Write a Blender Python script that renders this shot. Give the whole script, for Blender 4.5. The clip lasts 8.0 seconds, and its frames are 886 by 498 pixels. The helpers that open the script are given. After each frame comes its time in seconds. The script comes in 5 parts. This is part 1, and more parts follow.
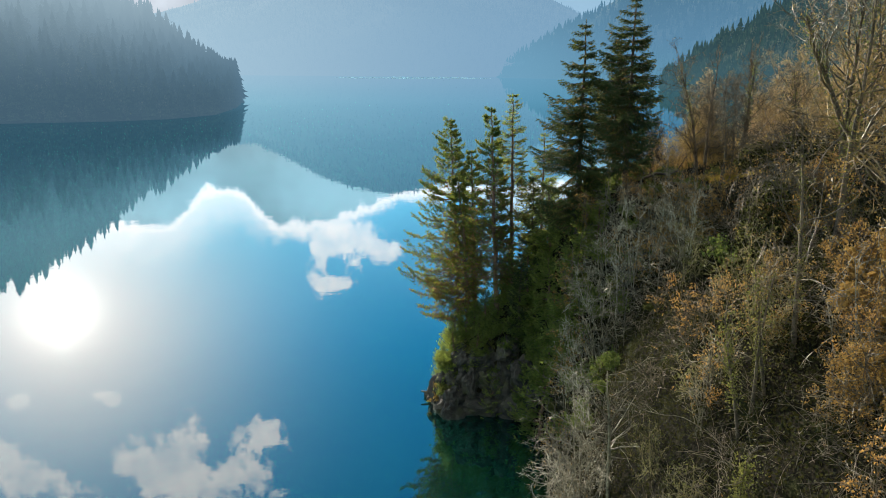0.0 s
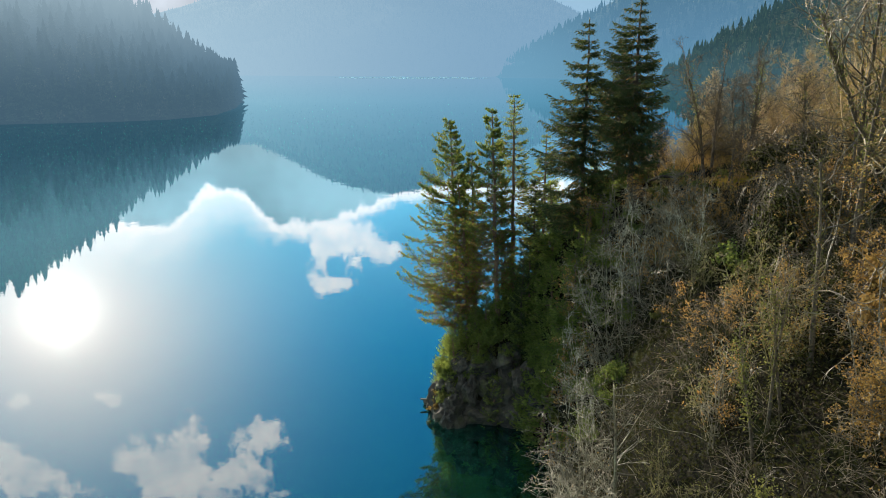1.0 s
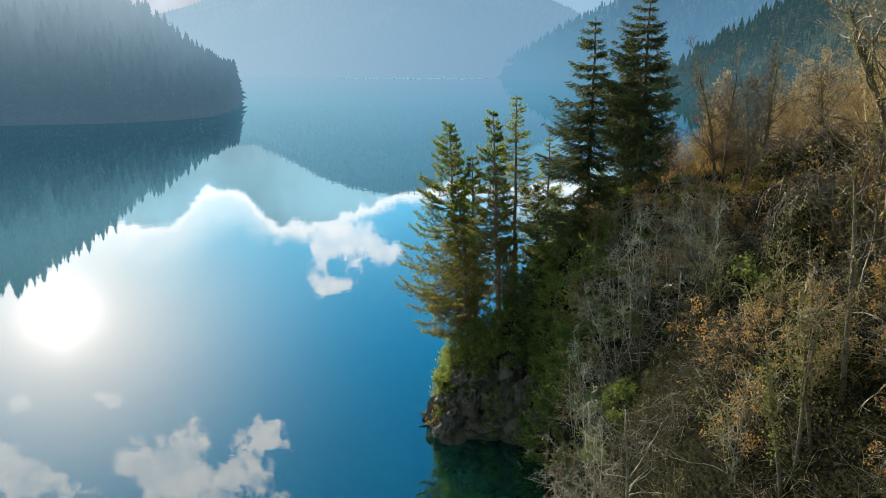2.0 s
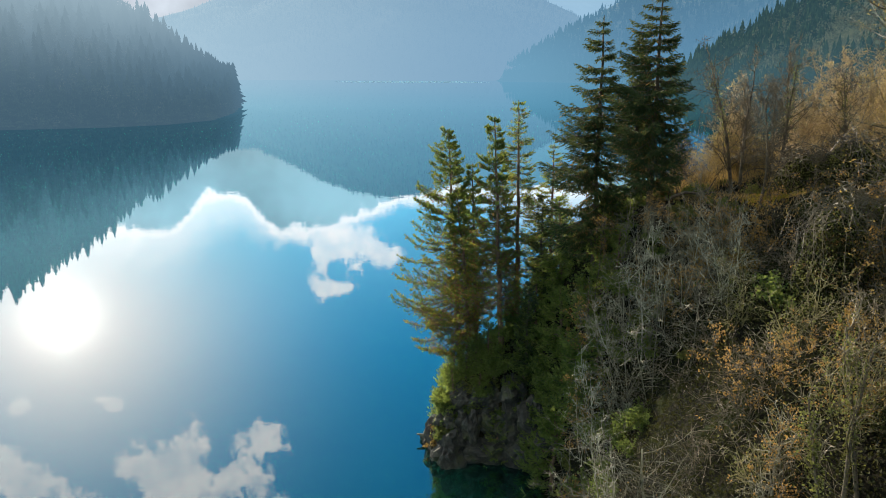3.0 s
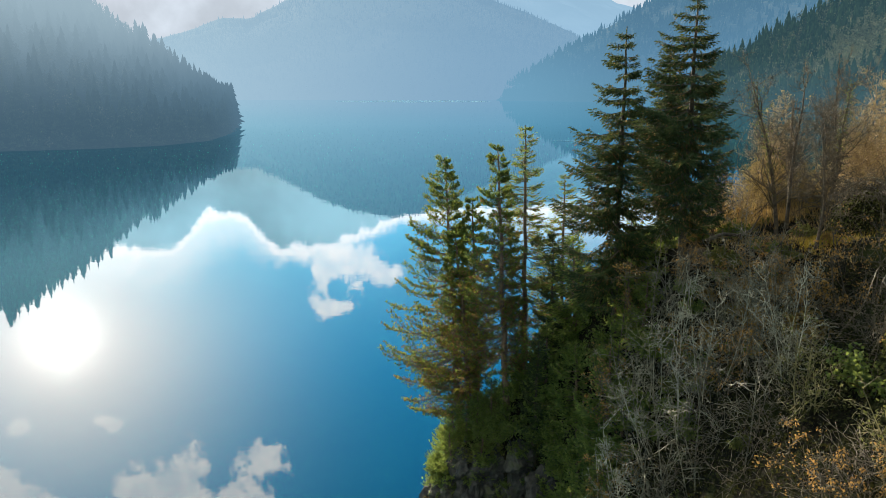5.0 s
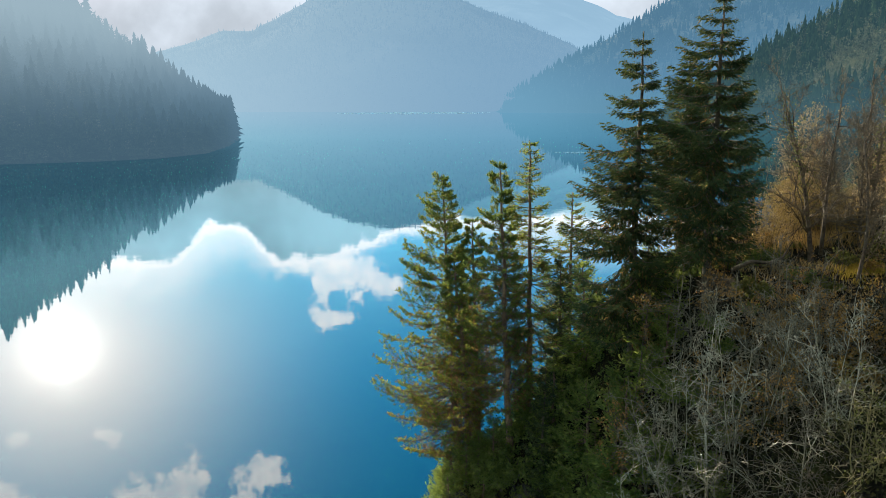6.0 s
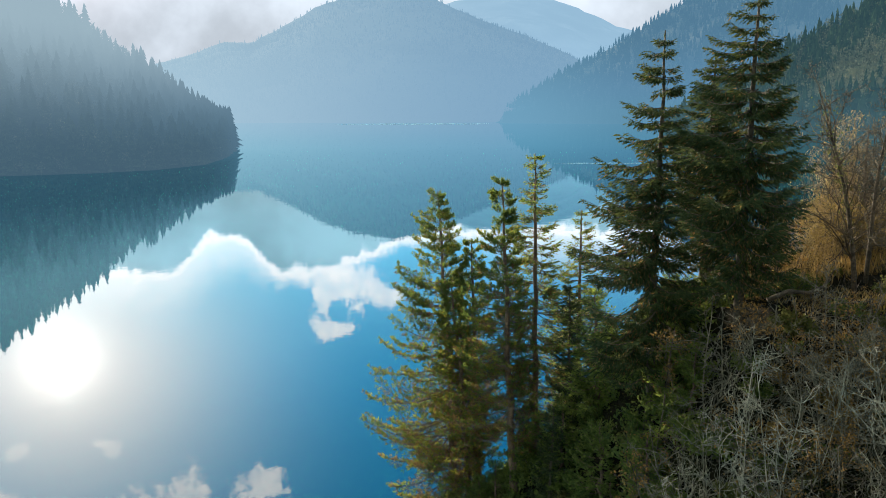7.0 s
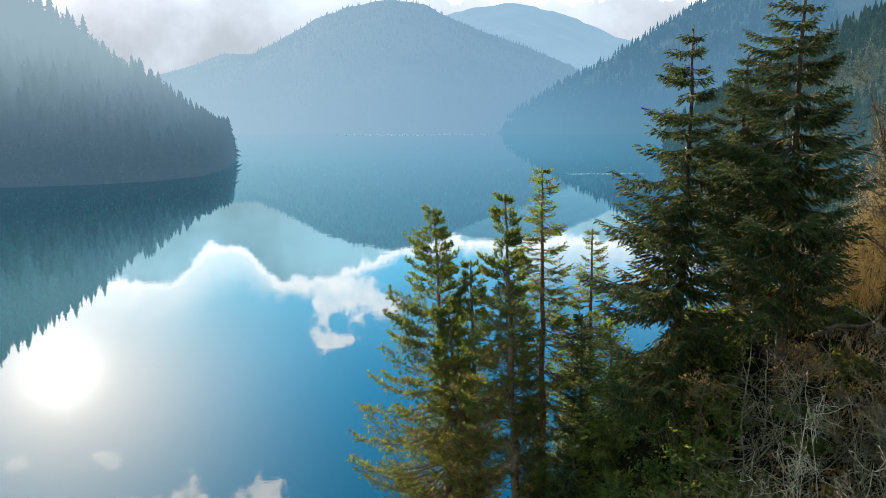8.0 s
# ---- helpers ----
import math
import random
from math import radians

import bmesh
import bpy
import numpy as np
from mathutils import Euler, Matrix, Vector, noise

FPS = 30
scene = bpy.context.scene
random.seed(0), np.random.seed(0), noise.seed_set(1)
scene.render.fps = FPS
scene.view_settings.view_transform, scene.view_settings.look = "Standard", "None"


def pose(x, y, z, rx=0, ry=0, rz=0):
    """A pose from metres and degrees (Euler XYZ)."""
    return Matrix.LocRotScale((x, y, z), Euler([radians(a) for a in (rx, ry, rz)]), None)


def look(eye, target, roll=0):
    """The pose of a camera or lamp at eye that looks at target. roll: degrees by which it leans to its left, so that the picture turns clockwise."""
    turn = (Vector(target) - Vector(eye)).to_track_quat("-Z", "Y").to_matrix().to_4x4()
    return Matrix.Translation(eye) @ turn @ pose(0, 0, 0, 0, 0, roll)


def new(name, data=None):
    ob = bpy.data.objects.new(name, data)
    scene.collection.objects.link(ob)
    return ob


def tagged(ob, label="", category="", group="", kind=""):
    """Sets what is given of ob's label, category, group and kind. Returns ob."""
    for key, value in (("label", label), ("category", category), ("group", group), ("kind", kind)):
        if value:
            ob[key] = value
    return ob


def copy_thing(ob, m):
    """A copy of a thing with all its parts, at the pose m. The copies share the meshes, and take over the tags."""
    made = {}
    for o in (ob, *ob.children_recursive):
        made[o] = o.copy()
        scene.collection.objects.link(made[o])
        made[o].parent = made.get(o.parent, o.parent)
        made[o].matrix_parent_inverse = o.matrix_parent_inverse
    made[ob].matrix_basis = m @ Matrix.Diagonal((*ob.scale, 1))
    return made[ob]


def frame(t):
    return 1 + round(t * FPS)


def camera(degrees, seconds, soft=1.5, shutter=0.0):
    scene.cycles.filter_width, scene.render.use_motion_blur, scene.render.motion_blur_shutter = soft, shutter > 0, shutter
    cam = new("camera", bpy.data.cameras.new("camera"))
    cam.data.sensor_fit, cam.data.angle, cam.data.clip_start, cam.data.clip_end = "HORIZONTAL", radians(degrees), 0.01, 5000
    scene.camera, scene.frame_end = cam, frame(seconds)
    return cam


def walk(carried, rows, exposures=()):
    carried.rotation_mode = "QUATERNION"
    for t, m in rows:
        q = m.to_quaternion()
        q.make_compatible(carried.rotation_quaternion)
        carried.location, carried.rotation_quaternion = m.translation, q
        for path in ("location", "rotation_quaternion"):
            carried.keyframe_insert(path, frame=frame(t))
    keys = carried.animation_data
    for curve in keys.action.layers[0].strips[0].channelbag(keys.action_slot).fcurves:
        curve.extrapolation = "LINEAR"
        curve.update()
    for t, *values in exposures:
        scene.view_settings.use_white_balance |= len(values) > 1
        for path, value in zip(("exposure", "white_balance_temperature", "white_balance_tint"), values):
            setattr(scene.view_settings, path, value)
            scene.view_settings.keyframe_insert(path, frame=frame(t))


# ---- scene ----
# The camera: level flight over the lake, slowly lifting its gaze. Rows: t, x, y, z, yaw, pitch, roll.
cam = camera(60.0, 8.0, soft=0.65)
ROWS = [
    (0, 0.000, 0.000, 22.498, 0.277, -13.484, 0.323),
    (0.5, 0.017, 0.530, 22.500, 0.284, -13.487, 0.275),
    (1, 0.029, 1.247, 22.506, 0.292, -13.494, 0.238),
    (1.5, 0.046, 2.150, 22.507, 0.302, -13.477, 0.202),
    (3, 0.181, 5.808, 22.495, 0.363, -13.203, 0.118),
    (3.5, 0.222, 7.134, 22.524, 0.369, -12.933, 0.078),
    (4, 0.269, 8.645, 22.525, 0.378, -12.584, 0.041),
    (4.5, 0.323, 10.165, 22.549, 0.389, -12.222, 0.002),
    (6, 0.505, 15.113, 22.558, 0.424, -10.978, -0.157),
    (6.5, 0.585, 16.837, 22.525, 0.443, -10.575, -0.210),
    (7, 0.666, 18.571, 22.492, 0.463, -10.193, -0.258),
    (7.5, 0.730, 20.283, 22.445, 0.470, -9.804, -0.314),
    (8, 0.804, 22.000, 22.398, 0.472, -9.421, -0.369),
]
walk(cam, [(t, pose(x, y, z, 90 + pitch, 0, yaw) @ pose(0, 0, 0, 0, 0, roll)) for t, x, y, z, yaw, pitch, roll in ROWS],
     exposures=[(0.0, 0.92), (8.0, 0.92)])

# ---- sky, sun ----
SUN_AZ, SUN_EL = -27.9, 16.5      # degrees: from +y towards +x, above the horizon
sun_way = Vector((math.sin(radians(SUN_AZ)) * math.cos(radians(SUN_EL)),
                  math.cos(radians(SUN_AZ)) * math.cos(radians(SUN_EL)), math.sin(radians(SUN_EL))))
sun = new("sun", bpy.data.lights.new("sun", "SUN"))
sun.data.energy, sun.data.angle, sun.data.color = 5.0, radians(0.6), (1.0, 0.87, 0.68)
sun.matrix_world = look((0, 0, 0), -sun_way)

world = bpy.data.worlds.new("sky")
scene.world = world
world.use_nodes = True


class Nodes:
    """A short way to write node trees."""

    def __init__(self, tree):
        self.tree = tree
        tree.nodes.clear()

    def add(self, kind):
        return self.tree.nodes.new(kind)

    def link(self, a, b):
        self.tree.links.new(a, b)

    def put(self, socket, v):
        if isinstance(v, bpy.types.NodeSocket):
            self.link(v, socket)
        elif v is not None:
            socket.default_value = v

    def math(self, op, a, b=None, c=None, clamp=False):
        n = self.add("ShaderNodeMath")
        n.operation, n.use_clamp = op, clamp
        for s, v in zip(n.inputs, (a, b, c)):
            self.put(s, v)
        return n.outputs[0]

    def vmath(self, op, a, b=None):
        n = self.add("ShaderNodeVectorMath")
        n.operation = op
        self.put(n.inputs[0], a)
        self.put(n.inputs[1], b)
        return n.outputs["Value"] if op in ("DOT_PRODUCT", "LENGTH") else n.outputs["Vector"]

    def step(self, v, lo, hi, a=0.0, b=1.0):
        n = self.add("ShaderNodeMapRange")
        n.interpolation_type = "SMOOTHSTEP"
        for s, x in zip(n.inputs, (v, lo, hi, a, b)):
            self.put(s, x)
        return n.outputs[0]

    def noise(self, vec, scale, detail=4.0, rough=0.55, distort=0.0):
        n = self.add("ShaderNodeTexNoise")
        self.put(n.inputs["Vector"], vec)
        n.inputs["Scale"].default_value, n.inputs["Detail"].default_value = scale, detail
        n.inputs["Roughness"].default_value, n.inputs["Distortion"].default_value = rough, distort
        return n.outputs[0]

    def mix(self, fac, a, b):
        n = self.add("ShaderNodeMix")
        n.data_type = "RGBA"
        self.put(n.inputs[0], fac)
        self.put(n.inputs[6], a)
        self.put(n.inputs[7], b)
        return n.outputs[2]


def rgb(r, g, b):
    return (r, g, b, 1.0)


W = Nodes(world.node_tree)
sky = W.add("ShaderNodeTexSky")
sky.sky_type, sky.sun_disc, sky.sun_elevation, sky.sun_rotation = "NISHITA", False, radians(SUN_EL), radians(SUN_AZ)
sky.altitude, sky.air_density, sky.dust_density, sky.ozone_density = 900.0, 1.0, 0.6, 2.0
way = W.add("ShaderNodeTexCoord").outputs["Generated"]
xyz = W.add("ShaderNodeSeparateXYZ")
W.link(way, xyz.inputs[0])
ahead = W.math("MAXIMUM", xyz.outputs[1], 0.05)
u = W.math("DIVIDE", xyz.outputs[0], ahead)          # across the lake
v = W.math("DIVIDE", xyz.outputs[2], ahead)          # up
front = W.step(xyz.outputs[1], 0.1, 0.35)
puff = W.math("SUBTRACT", W.noise(way, 19.0, 9.0, 0.68, 0.6), 0.5)
puff_fine = W.math("SUBTRACT", W.noise(way, 48.0, 7.0, 0.65, 0.3), 0.5)
ragged = W.math("ADD", puff, W.math("MULTIPLY", puff_fine, 1.25))


def lobe(cu, cv, ru, rv, weight=1.0):
    """A lobe of a cloud: its middle across and up, its half sizes, its thickness (below nought: a gap)."""
    du = W.math("DIVIDE", W.math("SUBTRACT", u, cu), ru)
    dv = W.math("DIVIDE", W.math("SUBTRACT", v, cv), rv)
    far = W.math("ADD", W.math("MULTIPLY", du, du), W.math("MULTIPLY", dv, dv))
    return W.math("MULTIPLY", W.math("MAXIMUM", W.math("SUBTRACT", 1.0, W.math("MULTIPLY", far, 0.45)), 0.0), weight)


LOBES = [(-0.160, 0.220, 0.026, 0.024), (-0.170, 0.262, 0.016, 0.036), (-0.122, 0.222, 0.030, 0.018), (-0.134, 0.254, 0.018, 0.030, 0.8), (-0.084, 0.244, 0.022, 0.014),
         (-0.150, 0.292, 0.026, 0.010), (-0.151, 0.266, 0.010, 0.013, -1.1),
         (-0.415, 0.562, 0.052, 0.040), (-0.360, 0.515, 0.026, 0.036), (-0.385, 0.590, 0.045, 0.036), (-0.262, 0.510, 0.036, 0.022), (-0.288, 0.545, 0.040, 0.034),
         (-0.310, 0.592, 0.050, 0.030), (-0.462, 0.555, 0.022, 0.018, 0.7), (-0.328, 0.538, 0.012, 0.026, -0.9), (-0.232, 0.530, 0.02, 0.012, 0.6),
         (-0.630, 0.572, 0.050, 0.034), (-0.570, 0.604, 0.060, 0.026), (-0.680, 0.560, 0.050, 0.036),
         (-0.600, 0.463, 0.013, 0.010, 1.5), (-0.612, 0.474, 0.010, 0.008, 1.2), (-0.469, 0.460, 0.012, 0.010, 1.4), (-0.482, 0.455, 0.012, 0.006, 1.1), (-0.240, 0.610, 0.012, 0.008, 0.9)]
mass = None
for c in LOBES:
    mass = lobe(*c) if mass is None else W.math("ADD", mass, lobe(*c))
cover = W.math("MULTIPLY", W.step(W.math("ADD", W.math("MINIMUM", mass, 1.3), W.math("MULTIPLY", ragged, 2.6)), 0.36, 1.05), W.step(mass, 0.02, 0.25))
cover = W.math("MULTIPLY", cover, W.step(W.noise(way, 30.0, 6.0, 0.6), 0.32, 0.66, 0.55, 0.90))
# a bank of cumulus over the far mountains, with a bright rim
bump_u = W.math("DIVIDE", W.math("ADD", u, 0.297), 0.050)
bump = W.math("POWER", 2.718, W.math("MULTIPLY", W.math("POWER", W.math("ABSOLUTE", bump_u), 3.0), -1.0))
rise = W.math("MULTIPLY", W.step(u, -0.215, 0.0), 0.058)
bank = W.math("SUBTRACT", W.math("SUBTRACT", 0.210, W.math("MULTIPLY", bump, 0.050)), rise)
above = W.math("SUBTRACT", W.math("ADD", v, W.math("MULTIPLY", ragged, 0.036)), bank)
reach = W.math("ADD", W.step(u, -0.40, -0.20, 0.080, 0.026), W.math("ADD", W.step(u, 0.0, 0.14, 0.0, 0.06), W.math("MULTIPLY", bump, 0.030)))
rim = W.math("MULTIPLY", W.step(above, -0.006, 0.002), W.step(above, 0.024, 0.004))
body = W.math("MULTIPLY", W.math("MULTIPLY", W.step(above, -0.006, 0.004), W.step(above, reach, 0.006)), 0.56)
fringe = W.math("MAXIMUM", W.math("MULTIPLY", rim, 0.85), body)
below = W.step(above, 0.003, -0.007)
# loose clouds added outside the view, bright enough to fill the shaded bank
loose = W.math("MULTIPLY", W.step(W.noise(way, 3.2, 9.0, 0.6), 0.44, 0.62), W.math("SUBTRACT", 1.0, W.step(xyz.outputs[1], 0.2, 0.55)))
loose = W.math("MULTIPLY", W.math("MULTIPLY", loose, 0.95), W.step(xyz.outputs[2], 0.1, 0.25))
cover = W.math("MULTIPLY", W.math("MAXIMUM", cover, fringe), front)
pale = W.math("MULTIPLY", W.math("MULTIPLY", below, front), W.step(v, -0.02, 0.03))
# thin cloud lit round the sun
near_sun = W.math("MAXIMUM", W.vmath("DOT_PRODUCT", way, tuple(sun_way)), 0.0)
glow = W.math("ADD", W.math("MULTIPLY", W.math("POWER", near_sun, 1500.0), 1.7),
              W.math("MULTIPLY", W.math("POWER", near_sun, 180.0), 0.72))
SKY, CLOUD, PALE, GLOW, VEIL = 0.080, 1.12, 0.54, 0.55, 0.85
blue = W.add("ShaderNodeVectorMath")
blue.operation = "MULTIPLY"
W.link(sky.outputs[0], blue.inputs[0])
blue.inputs[1].default_value = (SKY * 0.14, SKY * 1.04, SKY * 1.32)
veil = W.add("ShaderNodeVectorMath")
veil.operation = "SCALE"
veil.inputs[0].default_value = (0.87 * PALE, 0.97 * PALE, 1.09 * PALE)
W.put(veil.inputs["Scale"], W.math("MULTIPLY", W.step(W.noise(way, 9.0, 6.0), 0.3, 0.7, 0.80, 1.15), W.step(v, 0.09, 0.19, 0.74, 1.03)))
thin = W.math("POWER", near_sun, 48.0)               # thin high cloud round the sun
hazy = W.mix(thin, blue.outputs[0], rgb(1.85 * VEIL, 1.07 * VEIL, 0.98 * VEIL))
hazy = W.mix(W.math("MULTIPLY", W.step(v, 0.40, 0.18), 0.42), hazy, veil.outputs[0])   # paler towards the horizon
base = W.mix(pale, hazy, veil.outputs[0])
full = W.mix(loose, W.mix(cover, base, rgb(1.60 * CLOUD, 0.98 * CLOUD, 0.90 * CLOUD)), rgb(1.35, 1.36, 1.12))
lit = W.add("ShaderNodeVectorMath")
lit.operation = "SCALE"
lit.inputs[0].default_value = (GLOW * 1.75, GLOW * 1.02, GLOW * 0.84)
W.link(glow, lit.inputs["Scale"])
total = W.vmath("ADD", full, lit.outputs[0])
back = W.add("ShaderNodeBackground")
W.link(total, back.inputs[0])
back.inputs[1].default_value = 1.0
W.link(back.outputs[0], W.add("ShaderNodeOutputWorld").inputs[0])


# ---- materials ----
def material(name):
    m = bpy.data.materials.new(name)
    m.use_nodes = True
    return m, Nodes(m.node_tree)


def finish(n, shader):
    n.link(shader, n.add("ShaderNodeOutputMaterial").inputs[0])


def bump_of(n, height, strength, distance):
    b = n.add("ShaderNodeBump")
    b.inputs["Strength"].default_value, b.inputs["Distance"].default_value = strength, distance
    n.link(height, b.inputs["Height"])
    return b.outputs[0]


def rough_matter(name, dark, light, scale, rough=0.85, fine=6.0, relief=0.3, depth=0.05, spots=None, varied=0.0):
    """Bark, rock, soil: two colours mixed by noise at two scales, with relief. spots: a third colour, in patches.
    varied: how much the tone differs from thing to thing."""
    m, n = material(name)
    at = n.add("ShaderNodeTexCoord").outputs["Object"]
    big, small = n.noise(at, scale, 5.0), n.noise(at, scale * fine, 6.0, 0.65)
    tone = n.math("ADD", n.math("MULTIPLY", big, 0.55), n.math("MULTIPLY", small, 0.55))
    colour = n.mix(n.step(tone, 0.38, 0.72), rgb(*dark), rgb(*light))
    if varied:
        colour = n.mix(n.math("MULTIPLY", n.add("ShaderNodeObjectInfo").outputs["Random"], varied), colour, rgb(*dark))
    if spots:
        colour = n.mix(n.step(n.noise(at, scale * 0.7, 7.0, 0.7), 0.52, 0.64), colour, rgb(*spots))
    b = n.add("ShaderNodeBsdfPrincipled")
    n.put(b.inputs["Base Color"], colour)
    b.inputs["Roughness"].default_value = rough
    b.inputs["Specular IOR Level"].default_value = 0.5
    n.link(bump_of(n, small, relief, depth), b.inputs["Normal"])
    finish(n, b.outputs[0])
    return m


def leafy(name, dark, light, passing=0.35, warm=(0.30, 0.28, 0.04), scale=1.2):
    """Needles and leaves: light passes through them."""
    m, n = material(name)
    at = n.add("ShaderNodeTexCoord").outputs["Object"]
    tone = n.math("ADD", n.math("MULTIPLY", n.noise(at, scale, 3.0), 0.6),
                  n.math("MULTIPLY", n.add("ShaderNodeNewGeometry").outputs["Random Per Island"], 0.5))
    colour = n.mix(n.step(tone, 0.3, 0.85), rgb(*dark), rgb(*light))
    d = n.add("ShaderNodeBsdfPrincipled")
    n.put(d.inputs["Base Color"], colour)
    d.inputs["Roughness"].default_value = 0.75
    d.inputs["Specular IOR Level"].default_value = 0.15
    t = n.add("ShaderNodeBsdfTranslucent")
    n.put(t.inputs[0], n.mix(0.5, colour, rgb(*warm)))
    s = n.add("ShaderNodeMixShader")
    s.inputs[0].default_value = passing
    n.link(d.outputs[0], s.inputs[1])
    n.link(t.outputs[0], s.inputs[2])
    finish(n, s.outputs[0])
    return m


def distant_hazed(name, dark, light, air, share, scale, misty=0.0, top=200.0, span=None, low_air=None, far_end=None):
    """Woods and slopes far across the lake, with the valley's lit haze mixed in as glow, thicker low down and brighter
    towards the sun.
    share: the air's share high up; misty: how much more of it there is at the water; top: the height at which that has
    gone. span: two distances over which it thickens.
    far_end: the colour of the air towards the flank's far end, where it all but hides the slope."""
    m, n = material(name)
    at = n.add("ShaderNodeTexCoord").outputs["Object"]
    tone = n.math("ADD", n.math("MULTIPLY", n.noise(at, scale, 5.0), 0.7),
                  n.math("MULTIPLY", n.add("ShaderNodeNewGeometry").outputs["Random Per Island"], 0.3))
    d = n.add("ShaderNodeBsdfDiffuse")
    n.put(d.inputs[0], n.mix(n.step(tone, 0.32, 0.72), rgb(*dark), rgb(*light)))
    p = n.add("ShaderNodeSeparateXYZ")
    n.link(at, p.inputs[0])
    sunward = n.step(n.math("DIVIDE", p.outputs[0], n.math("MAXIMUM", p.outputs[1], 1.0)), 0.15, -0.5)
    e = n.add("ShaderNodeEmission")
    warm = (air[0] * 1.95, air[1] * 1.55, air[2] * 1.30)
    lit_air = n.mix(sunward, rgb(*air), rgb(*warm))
    if low_air:                                       # haze colour low down: darker on the headland, for the slope's own shade
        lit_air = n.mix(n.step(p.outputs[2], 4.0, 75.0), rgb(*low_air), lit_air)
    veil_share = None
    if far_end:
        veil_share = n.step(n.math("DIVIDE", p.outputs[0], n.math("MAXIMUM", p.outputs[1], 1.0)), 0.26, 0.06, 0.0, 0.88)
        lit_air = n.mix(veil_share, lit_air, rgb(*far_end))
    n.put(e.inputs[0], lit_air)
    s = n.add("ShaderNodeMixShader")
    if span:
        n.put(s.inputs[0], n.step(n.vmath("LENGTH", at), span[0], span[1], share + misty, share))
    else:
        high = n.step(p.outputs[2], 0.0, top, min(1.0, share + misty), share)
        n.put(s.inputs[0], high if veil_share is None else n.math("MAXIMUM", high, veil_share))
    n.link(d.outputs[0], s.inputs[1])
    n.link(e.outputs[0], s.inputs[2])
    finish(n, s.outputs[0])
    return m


def water_matter():
    m, n = material("lake_water")
    at = n.add("ShaderNodeTexCoord").outputs["Object"]
    swell = n.noise(at, 0.25, 2.0)
    ripple = n.noise(at, 2.2, 2.0)
    height = n.math("ADD", n.math("MULTIPLY", swell, 1.0), n.math("MULTIPLY", ripple, 0.16))
    normal = bump_of(n, height, 1.0, 0.005)
    body = n.add("ShaderNodeSubsurfaceScattering")
    body.falloff = "BURLEY"
    body.inputs["Scale"].default_value = 9.0
    body.inputs["Radius"].default_value = (1.0, 1.0, 1.0)
    n.put(body.inputs[0], n.mix(n.noise(at, 0.01, 3.0), rgb(0.0015, 0.018, 0.014), rgb(0.002, 0.024, 0.017)))
    gloss = n.add("ShaderNodeBsdfGlossy")
    gloss.inputs["Roughness"].default_value = 0.012
    n.link(normal, gloss.inputs["Normal"])
    f = n.add("ShaderNodeFresnel")
    f.inputs[0].default_value = 1.5
    tint = n.mix(n.step(f.outputs[0], 0.42, 0.80), rgb(0.545, 0.90, 0.99), rgb(0.70, 0.93, 0.95))
    n.put(gloss.inputs[0], n.mix(n.step(f.outputs[0], 0.72, 0.95), tint, rgb(0.93, 0.985, 1.0)))
    s = n.add("ShaderNodeMixShader")
    n.link(n.math("ADD", n.math("MULTIPLY", f.outputs[0], 1.10), 0.15, clamp=True), s.inputs[0])
    n.link(body.outputs[0], s.inputs[1])
    n.link(gloss.outputs[0], s.inputs[2])
    finish(n, s.outputs[0])
    return m


WATER = water_matter()


def ground_matter():
    """Soil and leaf litter, with bare limestone where the bank is steep and moss here and there."""
    m, n = material("leaf_litter_soil_and_rock")
    at = n.add("ShaderNodeTexCoord").outputs["Object"]
    big, mid, fine = n.noise(at, 0.5, 5.0), n.noise(at, 3.0, 6.0, 0.65), n.noise(at, 14.0, 5.0, 0.7)
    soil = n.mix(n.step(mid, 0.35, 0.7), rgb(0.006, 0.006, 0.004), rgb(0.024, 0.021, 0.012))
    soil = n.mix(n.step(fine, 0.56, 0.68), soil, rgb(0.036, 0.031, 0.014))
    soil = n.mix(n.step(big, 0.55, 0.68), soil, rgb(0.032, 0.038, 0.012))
    stone = n.mix(n.step(n.math("ADD", n.math("MULTIPLY", mid, 0.6), n.math("MULTIPLY", fine, 0.4)), 0.38, 0.68), rgb(0.014, 0.015, 0.012), rgb(0.085, 0.082, 0.068))
    flat = n.add("ShaderNodeSeparateXYZ")
    n.link(n.add("ShaderNodeNewGeometry").outputs["True Normal"], flat.inputs[0])
    slope = n.math("ADD", flat.outputs[2], n.math("MULTIPLY", n.math("SUBTRACT", mid, 0.5), 0.7))
    b = n.add("ShaderNodeBsdfPrincipled")
    n.put(b.inputs["Base Color"], n.mix(n.step(slope, 0.0, 0.14), stone, soil))
    b.inputs["Roughness"].default_value = 0.95
    b.inputs["Specular IOR Level"].default_value = 0.08
    n.link(bump_of(n, n.math("ADD", mid, n.math("MULTIPLY", fine, 0.4)), 0.9, 0.2), b.inputs["Normal"])
    finish(n, b.outputs[0])
    return m


